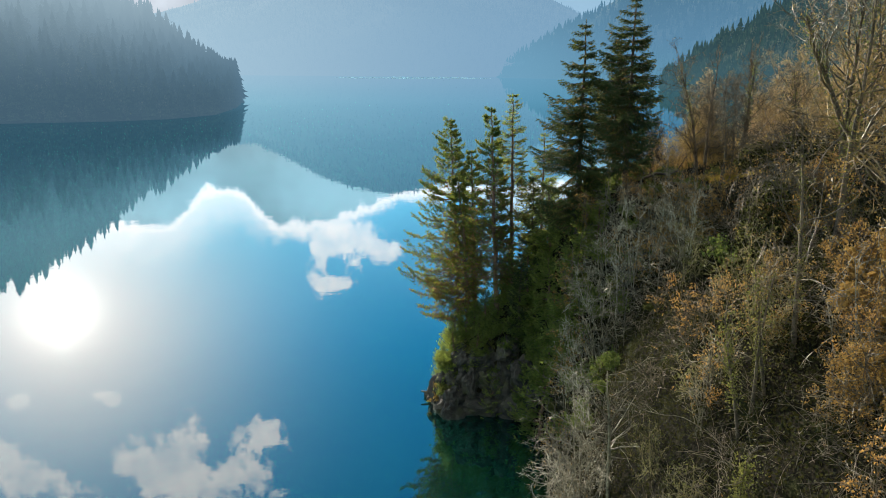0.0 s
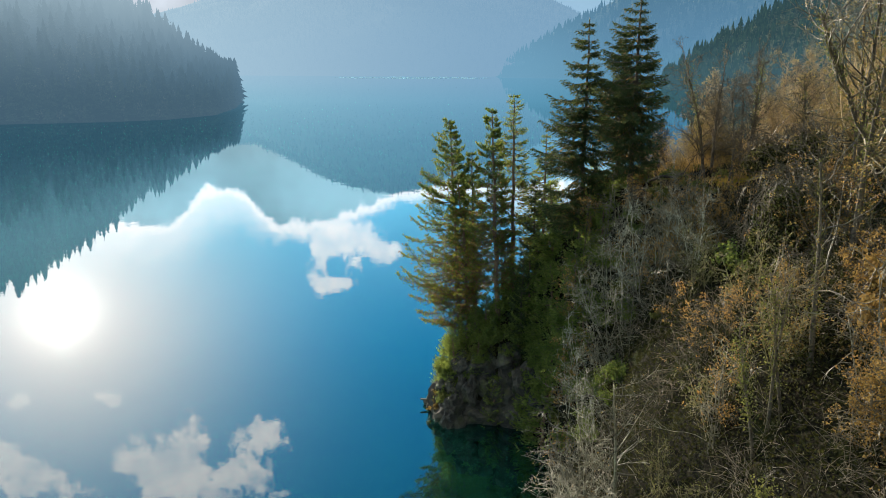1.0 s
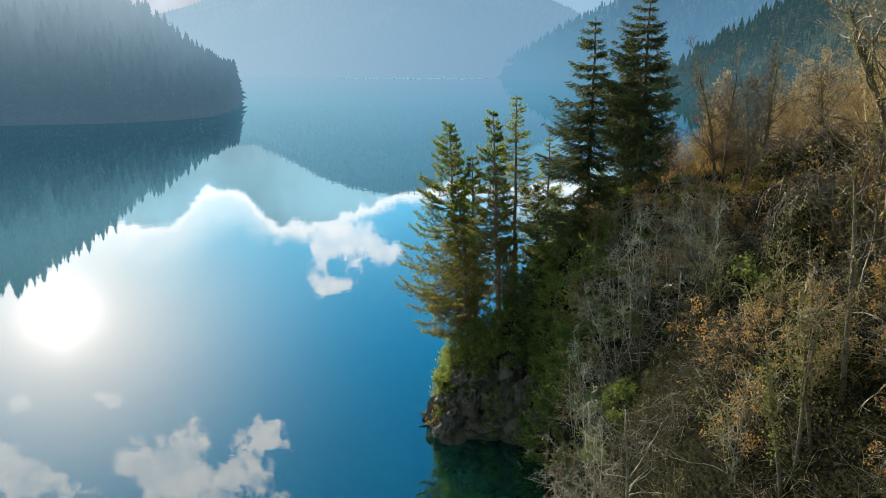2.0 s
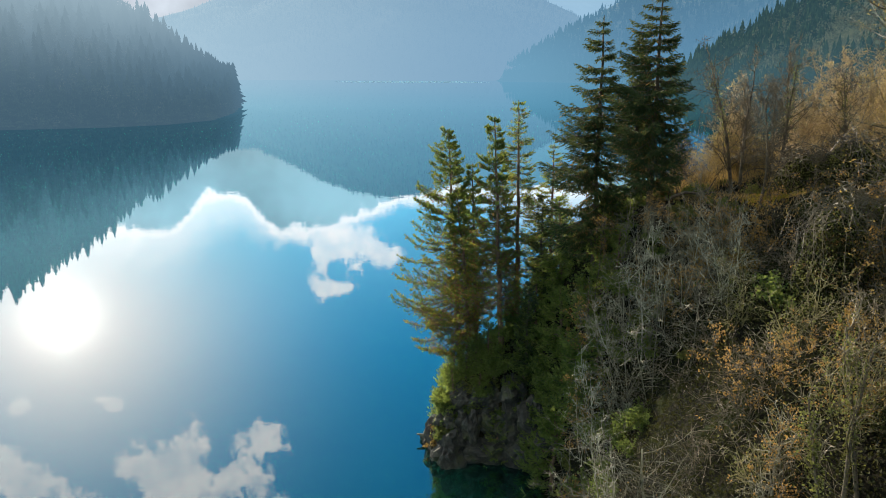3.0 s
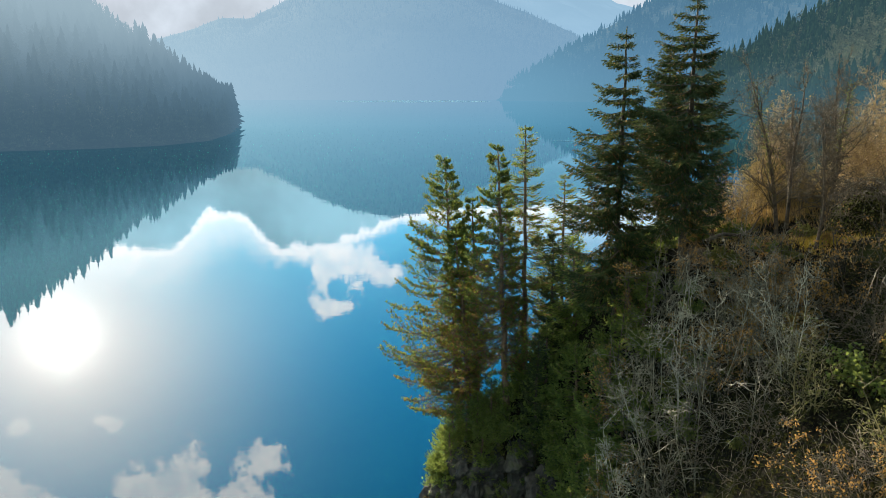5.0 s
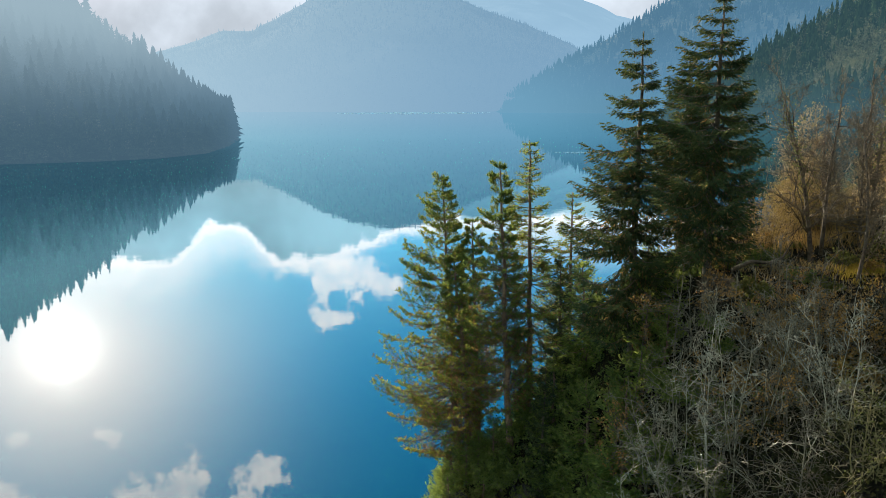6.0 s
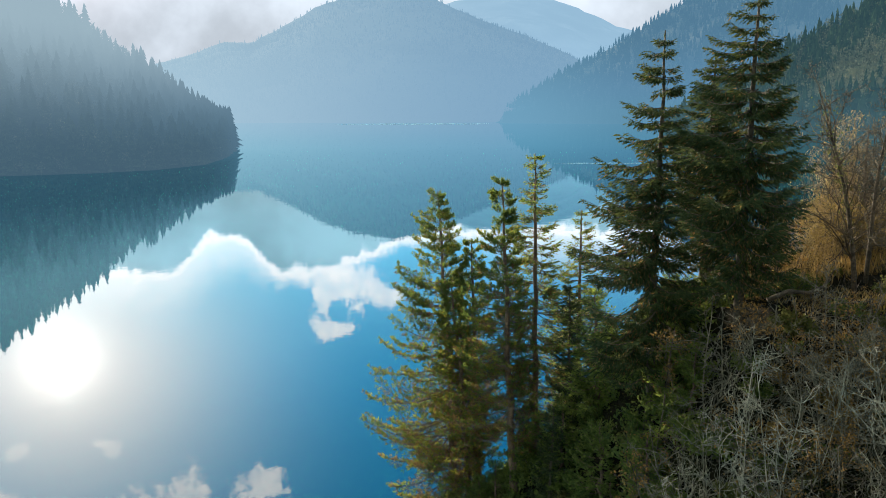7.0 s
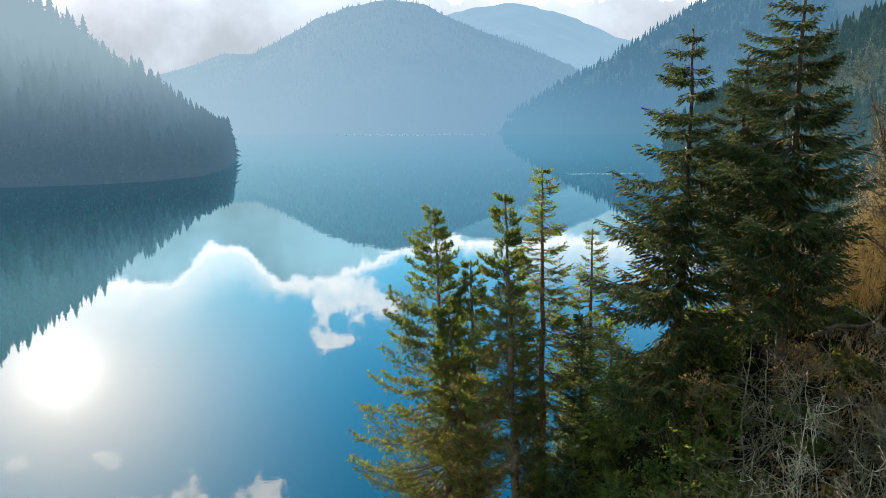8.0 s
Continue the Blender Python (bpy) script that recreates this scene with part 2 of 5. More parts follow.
GROUND = ground_matter()
ROCK = rough_matter("grey_limestone", (0.010, 0.010, 0.010), (0.070, 0.068, 0.060), 0.9, fine=5.0, relief=0.8, depth=0.15, spots=(0.045, 0.052, 0.022))
BARK = rough_matter("conifer_bark", (0.055, 0.038, 0.027), (0.25, 0.165, 0.11), 2.5, fine=6.0, relief=0.5, depth=0.02)
GREY_BARK = rough_matter("grey_bark", (0.028, 0.026, 0.018), (0.41, 0.375, 0.26), 1.2, fine=8.0, relief=0.4, depth=0.015, rough=0.48, varied=0.6)
DARK_BARK = rough_matter("dark_bark", (0.028, 0.022, 0.016), (0.15, 0.12, 0.085), 1.5, fine=8.0, relief=0.4, depth=0.015)
# tan lightened so the colour carries the sun on the crest's twigs
TAN_BARK = rough_matter("sunlit_tan_bark", (0.14, 0.098, 0.040), (0.56, 0.40, 0.165), 1.5, fine=8.0, relief=0.4, depth=0.015, rough=0.7, varied=0.75)
BROWN_BARK = rough_matter("brown_bark", (0.030, 0.024, 0.014), (0.22, 0.175, 0.090), 1.5, fine=8.0, relief=0.4, depth=0.015, rough=0.48, varied=0.92)
SPRUCE = leafy("spruce_needles", (0.024, 0.047, 0.021), (0.070, 0.096, 0.035), 0.30, (0.17, 0.18, 0.05))
# sun shining through the lower tufts, put in as yellower needles
BACKLIT_PINE = leafy("yellowing_pine_needles", (0.110, 0.118, 0.022), (0.290, 0.280, 0.050), 0.56, (0.46, 0.42, 0.06))
PINE = leafy("pine_needles", (0.038, 0.076, 0.024), (0.140, 0.185, 0.048), 0.50, (0.30, 0.36, 0.065))
DRY = leafy("withered_needles", (0.10, 0.062, 0.028), (0.29, 0.185, 0.085), 0.45, (0.36, 0.22, 0.07))
FIR = leafy("light_fir_needles", (0.046, 0.090, 0.032), (0.180, 0.235, 0.062), 0.54, (0.36, 0.42, 0.07))
LITTER = leafy("fallen_brown_leaves", (0.070, 0.046, 0.020), (0.30, 0.195, 0.070), 0.3, (0.30, 0.2, 0.06))
OLIVE_BARK = rough_matter("olive_twigs", (0.075, 0.066, 0.024), (0.34, 0.29, 0.115), 1.5, fine=8.0, relief=0.3, depth=0.01, rough=0.6, varied=0.5)
# leaf colour taken near black for the shade within the growth
BRAMBLE_SHADE = leafy("bramble_leaves", (0.008, 0.011, 0.005), (0.050, 0.052, 0.018), 0.25, (0.10, 0.10, 0.02), 0.5)
TWINE = rough_matter("weathered_twigs", (0.016, 0.013, 0.009), (0.24, 0.190, 0.125), 0.6, fine=10.0, relief=0.3, depth=0.01, rough=0.55)
DARK_TWIG = rough_matter("dark_brown_twigs", (0.040, 0.030, 0.018), (0.20, 0.150, 0.085), 1.5, fine=8.0, relief=0.3, depth=0.01, rough=0.85, varied=0.4)
RUSSET_BARK = rough_matter("russet_twigs", (0.17, 0.11, 0.048), (0.60, 0.42, 0.20), 1.5, fine=8.0, relief=0.3, depth=0.01, rough=0.7, varied=0.5)
PALE_BARK = rough_matter("pale_birch_bark", (0.15, 0.15, 0.11), (0.60, 0.58, 0.45), 1.6, fine=9.0, relief=0.3, depth=0.01, rough=0.55)
GRASS = leafy("sunlit_autumn_grass", (0.16, 0.15, 0.025), (0.42, 0.30, 0.06), 0.5, (0.50, 0.38, 0.06), 0.7)
TALL_GRASS = leafy("withered_tall_grass", (0.24, 0.16, 0.060), (0.52, 0.36, 0.140), 0.58, (0.56, 0.40, 0.14), 0.5)
STRAW = leafy("dry_grass", (0.16, 0.115, 0.052), (0.52, 0.39, 0.18), 0.60, (0.56, 0.42, 0.16), 0.7)
RUST = leafy("rusty_leaves", (0.20, 0.115, 0.040), (0.55, 0.33, 0.11), 0.52, (0.55, 0.33, 0.09))
GOLD = leafy("golden_olive_leaves", (0.15, 0.104, 0.036), (0.42, 0.30, 0.10), 0.48, (0.46, 0.33, 0.09))
OCHRE = leafy("ochre_leaves", (0.14, 0.082, 0.028), (0.36, 0.245, 0.085), 0.42, (0.42, 0.28, 0.08))
IVY = leafy("ivy_leaves", (0.045, 0.058, 0.018), (0.18, 0.19, 0.060), 0.42, (0.27, 0.27, 0.07))
# haze: the glow of lit air is mixed into each far surface
HEAD_AIR = distant_hazed("headland_slope", (0.002, 0.003, 0.002), (0.010, 0.010, 0.008), (0.098, 0.170, 0.238), 0.92, 0.05, -0.29, span=(332, 480), low_air=(0.049, 0.097, 0.140))
HEAD_WOOD = distant_hazed("headland_spruces", (0.004, 0.014, 0.010), (0.060, 0.080, 0.048), (0.098, 0.170, 0.238), 0.92, 0.05, -0.29, span=(332, 480), low_air=(0.049, 0.097, 0.140))
HEAD_BARE = distant_hazed("headland_broadleaf", (0.05, 0.055, 0.04), (0.20, 0.19, 0.13), (0.098, 0.170, 0.238), 0.92, 0.05, -0.29, span=(332, 480), low_air=(0.049, 0.097, 0.140))
BAY_AIR = distant_hazed("bay_slope", (0.03, 0.04, 0.02), (0.24, 0.22, 0.11), (0.042, 0.094, 0.120), 0.34, 0.02, 0.28, 60)
BAY_WOOD = distant_hazed("bay_spruces", (0.010, 0.026, 0.014), (0.05, 0.075, 0.035), (0.042, 0.094, 0.120), 0.33, 0.02, 0.28, 60)
BAY_BARE = distant_hazed("bay_broadleaf", (0.07, 0.07, 0.035), (0.36, 0.32, 0.18), (0.042, 0.094, 0.120), 0.34, 0.02, 0.26, 60)
RIGHT_AIR = distant_hazed("ridge_slope", (0.01, 0.03, 0.02), (0.26, 0.25, 0.18), (0.063, 0.145, 0.228), 0.72, 0.012, 0.26, 190, low_air=(0.062, 0.150, 0.222), far_end=(0.090, 0.200, 0.290))
RIGHT_WOOD = distant_hazed("ridge_spruces", (0.01, 0.03, 0.02), (0.05, 0.08, 0.05), (0.063, 0.145, 0.228), 0.70, 0.02, 0.27, 190, low_air=(0.062, 0.150, 0.222), far_end=(0.090, 0.200, 0.290))
RIGHT_BARE = distant_hazed("ridge_broadleaf", (0.12, 0.13, 0.09), (0.62, 0.58, 0.42), (0.063, 0.145, 0.228), 0.68, 0.02, 0.29, 190, low_air=(0.062, 0.150, 0.222), far_end=(0.090, 0.200, 0.290))
FAR_AIR = distant_hazed("mountain_slope", (0.0, 0.015, 0.012), (0.46, 0.44, 0.38), (0.112, 0.203, 0.294), 0.88, 0.0035, 0.10, 320)
FAR_WOOD = distant_hazed("mountain_wood", (0.05, 0.08, 0.07), (0.30, 0.29, 0.25), (0.112, 0.203, 0.294), 0.90, 0.0035, 0.08, 320)
BACK_AIR = distant_hazed("back_mountain_slope", (0.0, 0.03, 0.03), (0.50, 0.50, 0.46), (0.185, 0.30, 0.405), 0.88, 0.006, 0.12, 420)


# ---- mesh helpers ----
def mesh_of(name, verts, faces, mat, smooth=False):
    me = bpy.data.meshes.new(name)
    me.from_pydata([tuple(p) for p in verts], [], faces)
    me.materials.append(mat)
    if smooth:
        me.shade_smooth()
    me.update()
    return me


def part(name, me, parent, label=""):
    ob = new(name, me)
    ob.parent = parent
    if label:
        ob["label"] = label
    return ob


def fbm(x, y, scale, octaves=5, seed=0.0):
    return noise.fractal(Vector((x * scale, y * scale, seed)), 1.0, 2.0, octaves)


def lerp_table(x, table):
    xs, ys = zip(*table)
    return float(np.interp(x, xs, ys))


# ---- the lake ----
def grid_mesh(name, xs, ys, height, mat, smooth=True):
    verts = [(x, y, height(x, y)) for y in ys for x in xs]
    w = len(xs)
    faces = [(j * w + i, j * w + i + 1, (j + 1) * w + i + 1, (j + 1) * w + i) for j in range(len(ys) - 1) for i in range(w - 1)]
    return mesh_of(name, verts, faces, mat, smooth)


lake = tagged(new("water", grid_mesh("water", np.linspace(-4500, 4500, 19), np.linspace(-1500, 4700, 13), lambda x, y: 0.0, WATER)),
              "calm deep blue mountain lake mirroring sky and clouds", "lake", kind="structure")

# ---- the wooded promontory ----
SHORE = [(60, -120), (14, -60), (8.5, -20), (6.5, 0), (5.2, 15), (4.8, 28), (5.5, 36), (6.3, 43), (5, 46.9), (0.4, 47.2), (-1.0, 48.8), (-1.2, 51.0),
         (-0.4, 53.4), (2.5, 54.6), (7.5, 55.2), (11, 55), (18, 59), (28, 66), (42, 84), (70, 130), (130, 220), (420, 330), (420, -120)]
CAP = [(-3, 1.2), (-1, 3.0), (1.2, 6.2), (3, 8.2), (5.5, 11.5), (7.5, 14.8), (10, 15.9), (14, 16.4), (25, 19), (45, 28), (90, 45), (420, 90)]


def inland(x, y):
    """The distance to the shoreline: positive on land."""
    best, inside = 1e9, False
    for (ax, ay), (bx, by) in zip(SHORE, SHORE[1:] + SHORE[:1]):
        dx, dy = bx - ax, by - ay
        t = min(1.0, max(0.0, ((x - ax) * dx + (y - ay) * dy) / (dx * dx + dy * dy)))
        best = min(best, (x - ax - t * dx) ** 2 + (y - ay - t * dy) ** 2)
        if (ay > y) != (by > y) and x < ax + (y - ay) * dx / dy:
            inside = not inside
    return math.sqrt(best) * (1 if inside else -1)


def ground_height(x, y):
    s = inland(x, y)
    if s < 0:
        return max(-3.0, 1.5 * s)
    steep = float(np.interp(y, (26, 38.5, 41.5, 46, 49, 51, 60), (3.2, 3.4, 1.3, 0.9, 1.4, 4.0, 4.0)))
    h = lerp_table(x, CAP) * (1 - math.exp(-s / steep))
    rocky = 1.0 if x < 7 and y > 43 else 0.5
    return h + min(1.0, s / 2) * rocky * (0.9 * fbm(x, y, 0.22) + 0.45 * fbm(x, y, 0.8, 4, 3.0))


def steps(edges):
    """Even steps between the edges (from, to, step), ever coarser outwards."""
    out = []
    for a, b, d in edges:
        out += list(np.arange(a, b - 1e-6, d))
    return out + [edges[-1][1]]


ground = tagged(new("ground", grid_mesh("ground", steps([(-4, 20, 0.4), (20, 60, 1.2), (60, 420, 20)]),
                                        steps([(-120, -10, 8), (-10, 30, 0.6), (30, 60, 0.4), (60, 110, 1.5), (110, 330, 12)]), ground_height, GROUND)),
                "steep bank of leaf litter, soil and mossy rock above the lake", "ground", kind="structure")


# ---- far shores ----
def place(az, el, d, z0=22.5):
    """The point that shows at an azimuth and elevation from the flight's height, d metres away."""
    a, e = radians(az), radians(el)
    return Vector((d * math.sin(a), d * math.cos(a), z0 + d * math.tan(e)))


def ridge(name, crest, crest_far, foot, mat, label, bumps, seed, columns=160, rows=26, tail=0.6):
    """A mountain flank: from a foot on the water up to a crest, then down behind. crest: rows of azimuth, elevation."""
    verts, faces = [], []
    azs = np.linspace(crest[0][0], crest[-1][0], columns)
    for az in azs:
        el = lerp_table(az, crest)
        d1 = crest_far(az)
        top = place(az, el, d1)
        d0 = min(foot(az), d1 - 5)
        for j in range(rows + 1):
            k = j / rows
            d = d0 + (d1 - d0) * k
            z = top.z * (k ** 0.9)
            p = place(az, 0, d)
            z += bumps * fbm(p.x, p.y, 1.0 / (14 * bumps + 20), 6, seed) * math.sin(math.pi * min(1.0, k * 0.97)) + bumps * 0.12 * fbm(p.x, p.y, 0.02, 4, seed) * k
            verts.append((p.x, p.y, max(z, -1.0) if j else -1.0))
        p = place(az, 0, d1 * (1 + tail * 0.3))
        verts.append((p.x, p.y, -5))
    w = rows + 2
    for i in range(columns - 1):
        for j in range(w - 1):
            faces.append((i * w + j, (i + 1) * w + j, (i + 1) * w + j + 1, i * w + j + 1))
    return tagged(new(name, mesh_of(name, verts, faces, mat, True)), label, "mountain", kind="structure")


CENTRAL = [(-60, 7), (-45, 6.2), (-32, 5.0), (-26, 3.2), (-21.4, 3.0), (-18.45, 3.8), (-15.76, 4.8), (-13.83, 4.8), (-11.04, 6.2), (-9.42, 7.2), (-7.0, 7.98), (-4.17, 8.57),
           (-1.74, 8.19), (0.29, 7.2), (2.73, 6.2), (5.58, 5.2), (8.43, 3.97), (10.86, 2.55), (14, 1.0)]
BACK = [(-9, 4.0), (-0.53, 7.42), (1.1, 7.87), (4.34, 8.32), (6.76, 7.77), (9.16, 7.06), (11.95, 5.72), (14, 5.2), (30, 4.0), (60, 7)]
RIGHT = [(3.0, -0.75), (4.4, 0.2), (6.04, 1.25), (6.84, 1.8), (8.45, 2.75), (10.42, 3.7), (12.74, 5.0), (15.36, 6.6), (17.19, 7.5), (22, 10.5), (40, 14), (60, 12)]
BAY = [(15.3, -1.2), (16.0, -0.6), (17.0, 0.3), (18.02, 0.9), (19.97, 2.2), (22.04, 3.3), (25.8, 5.3), (32, 8.5), (45, 13), (70, 16)]
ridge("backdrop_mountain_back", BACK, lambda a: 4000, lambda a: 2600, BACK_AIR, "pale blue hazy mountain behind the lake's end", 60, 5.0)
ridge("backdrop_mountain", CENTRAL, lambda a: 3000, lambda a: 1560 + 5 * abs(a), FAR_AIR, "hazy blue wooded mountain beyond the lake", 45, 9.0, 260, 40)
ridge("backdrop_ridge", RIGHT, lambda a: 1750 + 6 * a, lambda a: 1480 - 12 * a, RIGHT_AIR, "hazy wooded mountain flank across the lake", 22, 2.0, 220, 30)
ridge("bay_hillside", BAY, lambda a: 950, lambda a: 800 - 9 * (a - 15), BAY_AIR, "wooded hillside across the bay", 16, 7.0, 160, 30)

# slopes added behind the camera, unseen, to keep low skylight off the bank
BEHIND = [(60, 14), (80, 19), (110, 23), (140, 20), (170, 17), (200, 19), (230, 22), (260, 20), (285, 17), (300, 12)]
ridge("valley_slopes", BEHIND, lambda a: 1250, lambda a: 520, BAY_AIR, "unseen wooded slopes added behind the camera to block low sky", 25, 3.0, 120, 16)

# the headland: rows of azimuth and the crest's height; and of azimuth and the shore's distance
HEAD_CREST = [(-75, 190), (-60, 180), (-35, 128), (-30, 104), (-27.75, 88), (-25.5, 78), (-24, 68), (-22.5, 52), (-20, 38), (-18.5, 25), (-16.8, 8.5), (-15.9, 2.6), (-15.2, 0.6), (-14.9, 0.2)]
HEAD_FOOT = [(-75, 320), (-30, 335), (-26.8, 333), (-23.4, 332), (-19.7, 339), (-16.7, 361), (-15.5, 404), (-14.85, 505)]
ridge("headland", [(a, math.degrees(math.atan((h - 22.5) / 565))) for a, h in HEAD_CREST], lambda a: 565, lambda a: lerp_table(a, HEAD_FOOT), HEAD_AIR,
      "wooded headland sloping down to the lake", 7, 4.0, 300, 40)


# ---- far woods ----
def conifer_shape(tiers, sides, rng):
    """A far conifer of unit height: ragged skirts one above the other."""
    v, f = [], []
    for k in range(tiers):
        z0, z1 = 0.08 + 0.86 * k / tiers, min(1.0, 0.08 + 0.86 * (k + 1.9) / tiers)
        r = 0.20 * (1 - k / tiers) ** 0.85 + 0.012
        top = len(v)
        v.append((0, 0, z1))
        turn = rng.random() * 6.3
        for i in range(sides):
            a = turn + i * 2 * math.pi / sides
            q = r * (0.55 if i % 2 else 1.1) * rng.uniform(0.8, 1.2)
            v.append((q * math.cos(a), q * math.sin(a), z0 + rng.uniform(-0.02, 0.03) + (0.03 if i % 2 else 0)))
        f += [(top, top + 1 + i, top + 1 + (i + 1) % sides) for i in range(sides)]
    return np.array(v), np.array(f)


def bare_shape(count, rng):
    """A far leafless or thinly leaved tree of unit height: a trunk and a loose crown of small flakes."""
    v, f = [(-0.012, 0, 0), (0.012, 0, 0), (0, 0, 0.8)], [(0, 1, 2)]
    for _ in range(count):
        d = Vector((rng.gauss(0, 1), rng.gauss(0, 1), rng.gauss(0, 1))).normalized() * rng.random() ** 0.45
        c = Vector((0.26 * d.x, 0.26 * d.y, 0.62 + 0.38 * d.z))
        a = Vector((rng.uniform(-1, 1), rng.uniform(-1, 1), rng.uniform(-0.2, 1.2))) * 0.10
        b = Vector((rng.uniform(-1, 1), rng.uniform(-1, 1), rng.uniform(-0.4, 0.4))) * 0.05
        n = len(v)
        v += [tuple(c - b), tuple(c + b), tuple(c + a)]
        f.append((n, n + 1, n + 2))
    return np.array(v), np.array(f)


def wood(name, spots, shapes, mat, label, seed):
    """Many far trees in one mesh. spots: rows of x, y, z, height, kind."""
    rng = random.Random(seed)
    vs, fs, which, n = [], [], [], 0
    for x, y, z, h, k in spots:
        v, f = shapes[k][rng.randrange(len(shapes[k]))]
        a, wide = rng.random() * 6.3, h * rng.uniform(0.8, 1.2)
        c, s = math.cos(a), math.sin(a)
        q = np.stack([(v[:, 0] * c - v[:, 1] * s) * wide + x, (v[:, 0] * s + v[:, 1] * c) * wide + y, v[:, 2] * h + z], 1)
        vs.append(q)
        fs.append(f + n)
        which.append(np.full(len(f), k))
        n += len(v)
    me = bpy.data.meshes.new(name)
    me.from_pydata(np.concatenate(vs).tolist(), [], np.concatenate(fs).tolist())
    for one in mat:
        me.materials.append(one)
    me.polygons.foreach_set("material_index", np.concatenate(which).tolist())
    me.update()
    return tagged(new(name, me), label, "forest", kind="stuff")


shape_rng = random.Random(5)
FAR_SHAPES = [[conifer_shape(5, 8, shape_rng) for _ in range(6)], [bare_shape(45, shape_rng) for _ in range(5)]]
HEAD_SHAPES = [[conifer_shape(9, 10, shape_rng) for _ in range(8)], [bare_shape(160, shape_rng) for _ in range(6)]]

def flank_wood(name, ob, count, low, high, conifers, mat, label, seed, window, shapes, scrub=None):
    """Trees rooted on a far flank, within a window of azimuths. scrub: two distances, from the shore, over which they grow up."""
    rng = random.Random(seed)
    verts = [w.co for w in ob.data.vertices]
    faces = [p.vertices[:] for p in ob.data.polygons]
    good = []
    for f in faces:
        c = sum((verts[i] for i in f), Vector()) / 4
        if min(verts[i].z for i in f) < -2:
            continue
        if window[0] < math.degrees(math.atan2(c.x, c.y)) < window[1] and c.z > -0.9:
            good.append((f, (verts[f[1]] - verts[f[0]]).cross(verts[f[3]] - verts[f[0]]).length))
    low_ones = [(f, a) for f, a in good if max(verts[i].z for i in f) < 9]
    good += low_ones * 3
    picks = rng.choices([g[0] for g in good], [g[1] for g in good], k=count)
    rows = []
    for f in picks:
        a, b = rng.random(), rng.random()
        p = verts[f[0]].lerp(verts[f[1]], a).lerp(verts[f[3]].lerp(verts[f[2]], a), b)
        k = 0 if (p.z < 5 and rng.random() < 0.5) or rng.random() < conifers + 0.8 * fbm(p.x, p.y, 0.012, 3, seed) else 1
        grown = 1.0 if scrub is None else 0.40 + 0.60 * min(1.0, max(0.0, (math.hypot(p.x, p.y) - scrub[0]) / (scrub[1] - scrub[0])))
        rows.append((p.x, p.y, max(p.z, 0.2) - 0.5, rng.uniform(low, high) * grown * (1 if k == 0 else 0.7), k))
    return wood(name, rows, shapes, mat, label, seed)


TINY_SHAPES = [[conifer_shape(3, 6, shape_rng) for _ in range(5)], [bare_shape(14, shape_rng) for _ in range(5)]]
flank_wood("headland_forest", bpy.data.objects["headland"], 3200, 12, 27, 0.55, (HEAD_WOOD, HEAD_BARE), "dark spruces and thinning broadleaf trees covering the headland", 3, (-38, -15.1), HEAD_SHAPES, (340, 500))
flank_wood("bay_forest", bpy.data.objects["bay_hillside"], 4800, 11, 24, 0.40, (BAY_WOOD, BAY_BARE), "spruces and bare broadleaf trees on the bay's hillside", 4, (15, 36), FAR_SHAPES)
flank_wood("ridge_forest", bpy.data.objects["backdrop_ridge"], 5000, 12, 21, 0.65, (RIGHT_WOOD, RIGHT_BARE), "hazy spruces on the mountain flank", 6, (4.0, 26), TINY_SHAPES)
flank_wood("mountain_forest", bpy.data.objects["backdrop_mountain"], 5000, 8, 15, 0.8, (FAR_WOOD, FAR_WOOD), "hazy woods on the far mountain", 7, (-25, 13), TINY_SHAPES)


# ---- trees ----
class Tubes:
    """Tapered limbs collected into one mesh."""

    def __init__(self):
        self.v, self.f = [], []

    def add(self, pts, radii, sides=4):
        n0 = len(self.v)
        for i, (p, r) in enumerate(zip(pts, radii)):
            t = (pts[min(i + 1, len(pts) - 1)] - pts[max(i - 1, 0)]).normalized()
            a = t.orthogonal().normalized()
            b = t.cross(a)
            for k in range(sides):
                w = 2 * math.pi * k / sides
                self.v.append(p + a * (r * math.cos(w)) + b * (r * math.sin(w)))
        for i in range(len(pts) - 1):
            for k in range(sides):
                q, s = n0 + i * sides, (k + 1) % sides
                self.f.append((q + k, q + s, q + sides + s, q + sides + k))
        if sides > 3:
            self.f.append(tuple(n0 + k for k in range(sides))[::-1])
            self.f.append(tuple(n0 + (len(pts) - 1) * sides + k for k in range(sides)))

    def mesh(self, name, mat):
        return mesh_of(name, self.v, self.f, mat, True)


class Blades:
    """Small leaves and needle sprays collected into one mesh."""

    def __init__(self):
        self.v, self.f = [], []

    def add(self, p, along, across, lift=0.35):
        """A pointed blade of two faces, folded a little along its rib."""
        n = len(self.v)
        mid = p + along * 0.45
        fold = along.cross(across)
        fold = fold.normalized() * (across.length * lift) if fold.length > 1e-9 else Vector()
        self.v += [p, mid + across + fold, p + along, mid - across + fold]
        self.f += [(n, n + 1, n + 2), (n, n + 2, n + 3)]

    def mesh(self, name, mat):
        return mesh_of(name, self.v, self.f, mat)


def joined(name, pieces):
    """One mesh of several collections, each with its material."""
    me = bpy.data.meshes.new(name)
    v, f, which = [], [], []
    for i, (c, mat) in enumerate(pieces):
        f += [tuple(k + len(v) for k in q) for q in c.f]
        v += [tuple(p) for p in c.v]
        which += [i] * len(c.f)
        me.materials.append(mat)
    me.from_pydata(v, [], f)
    me.polygons.foreach_set("material_index", which)
    me.update()
    return me


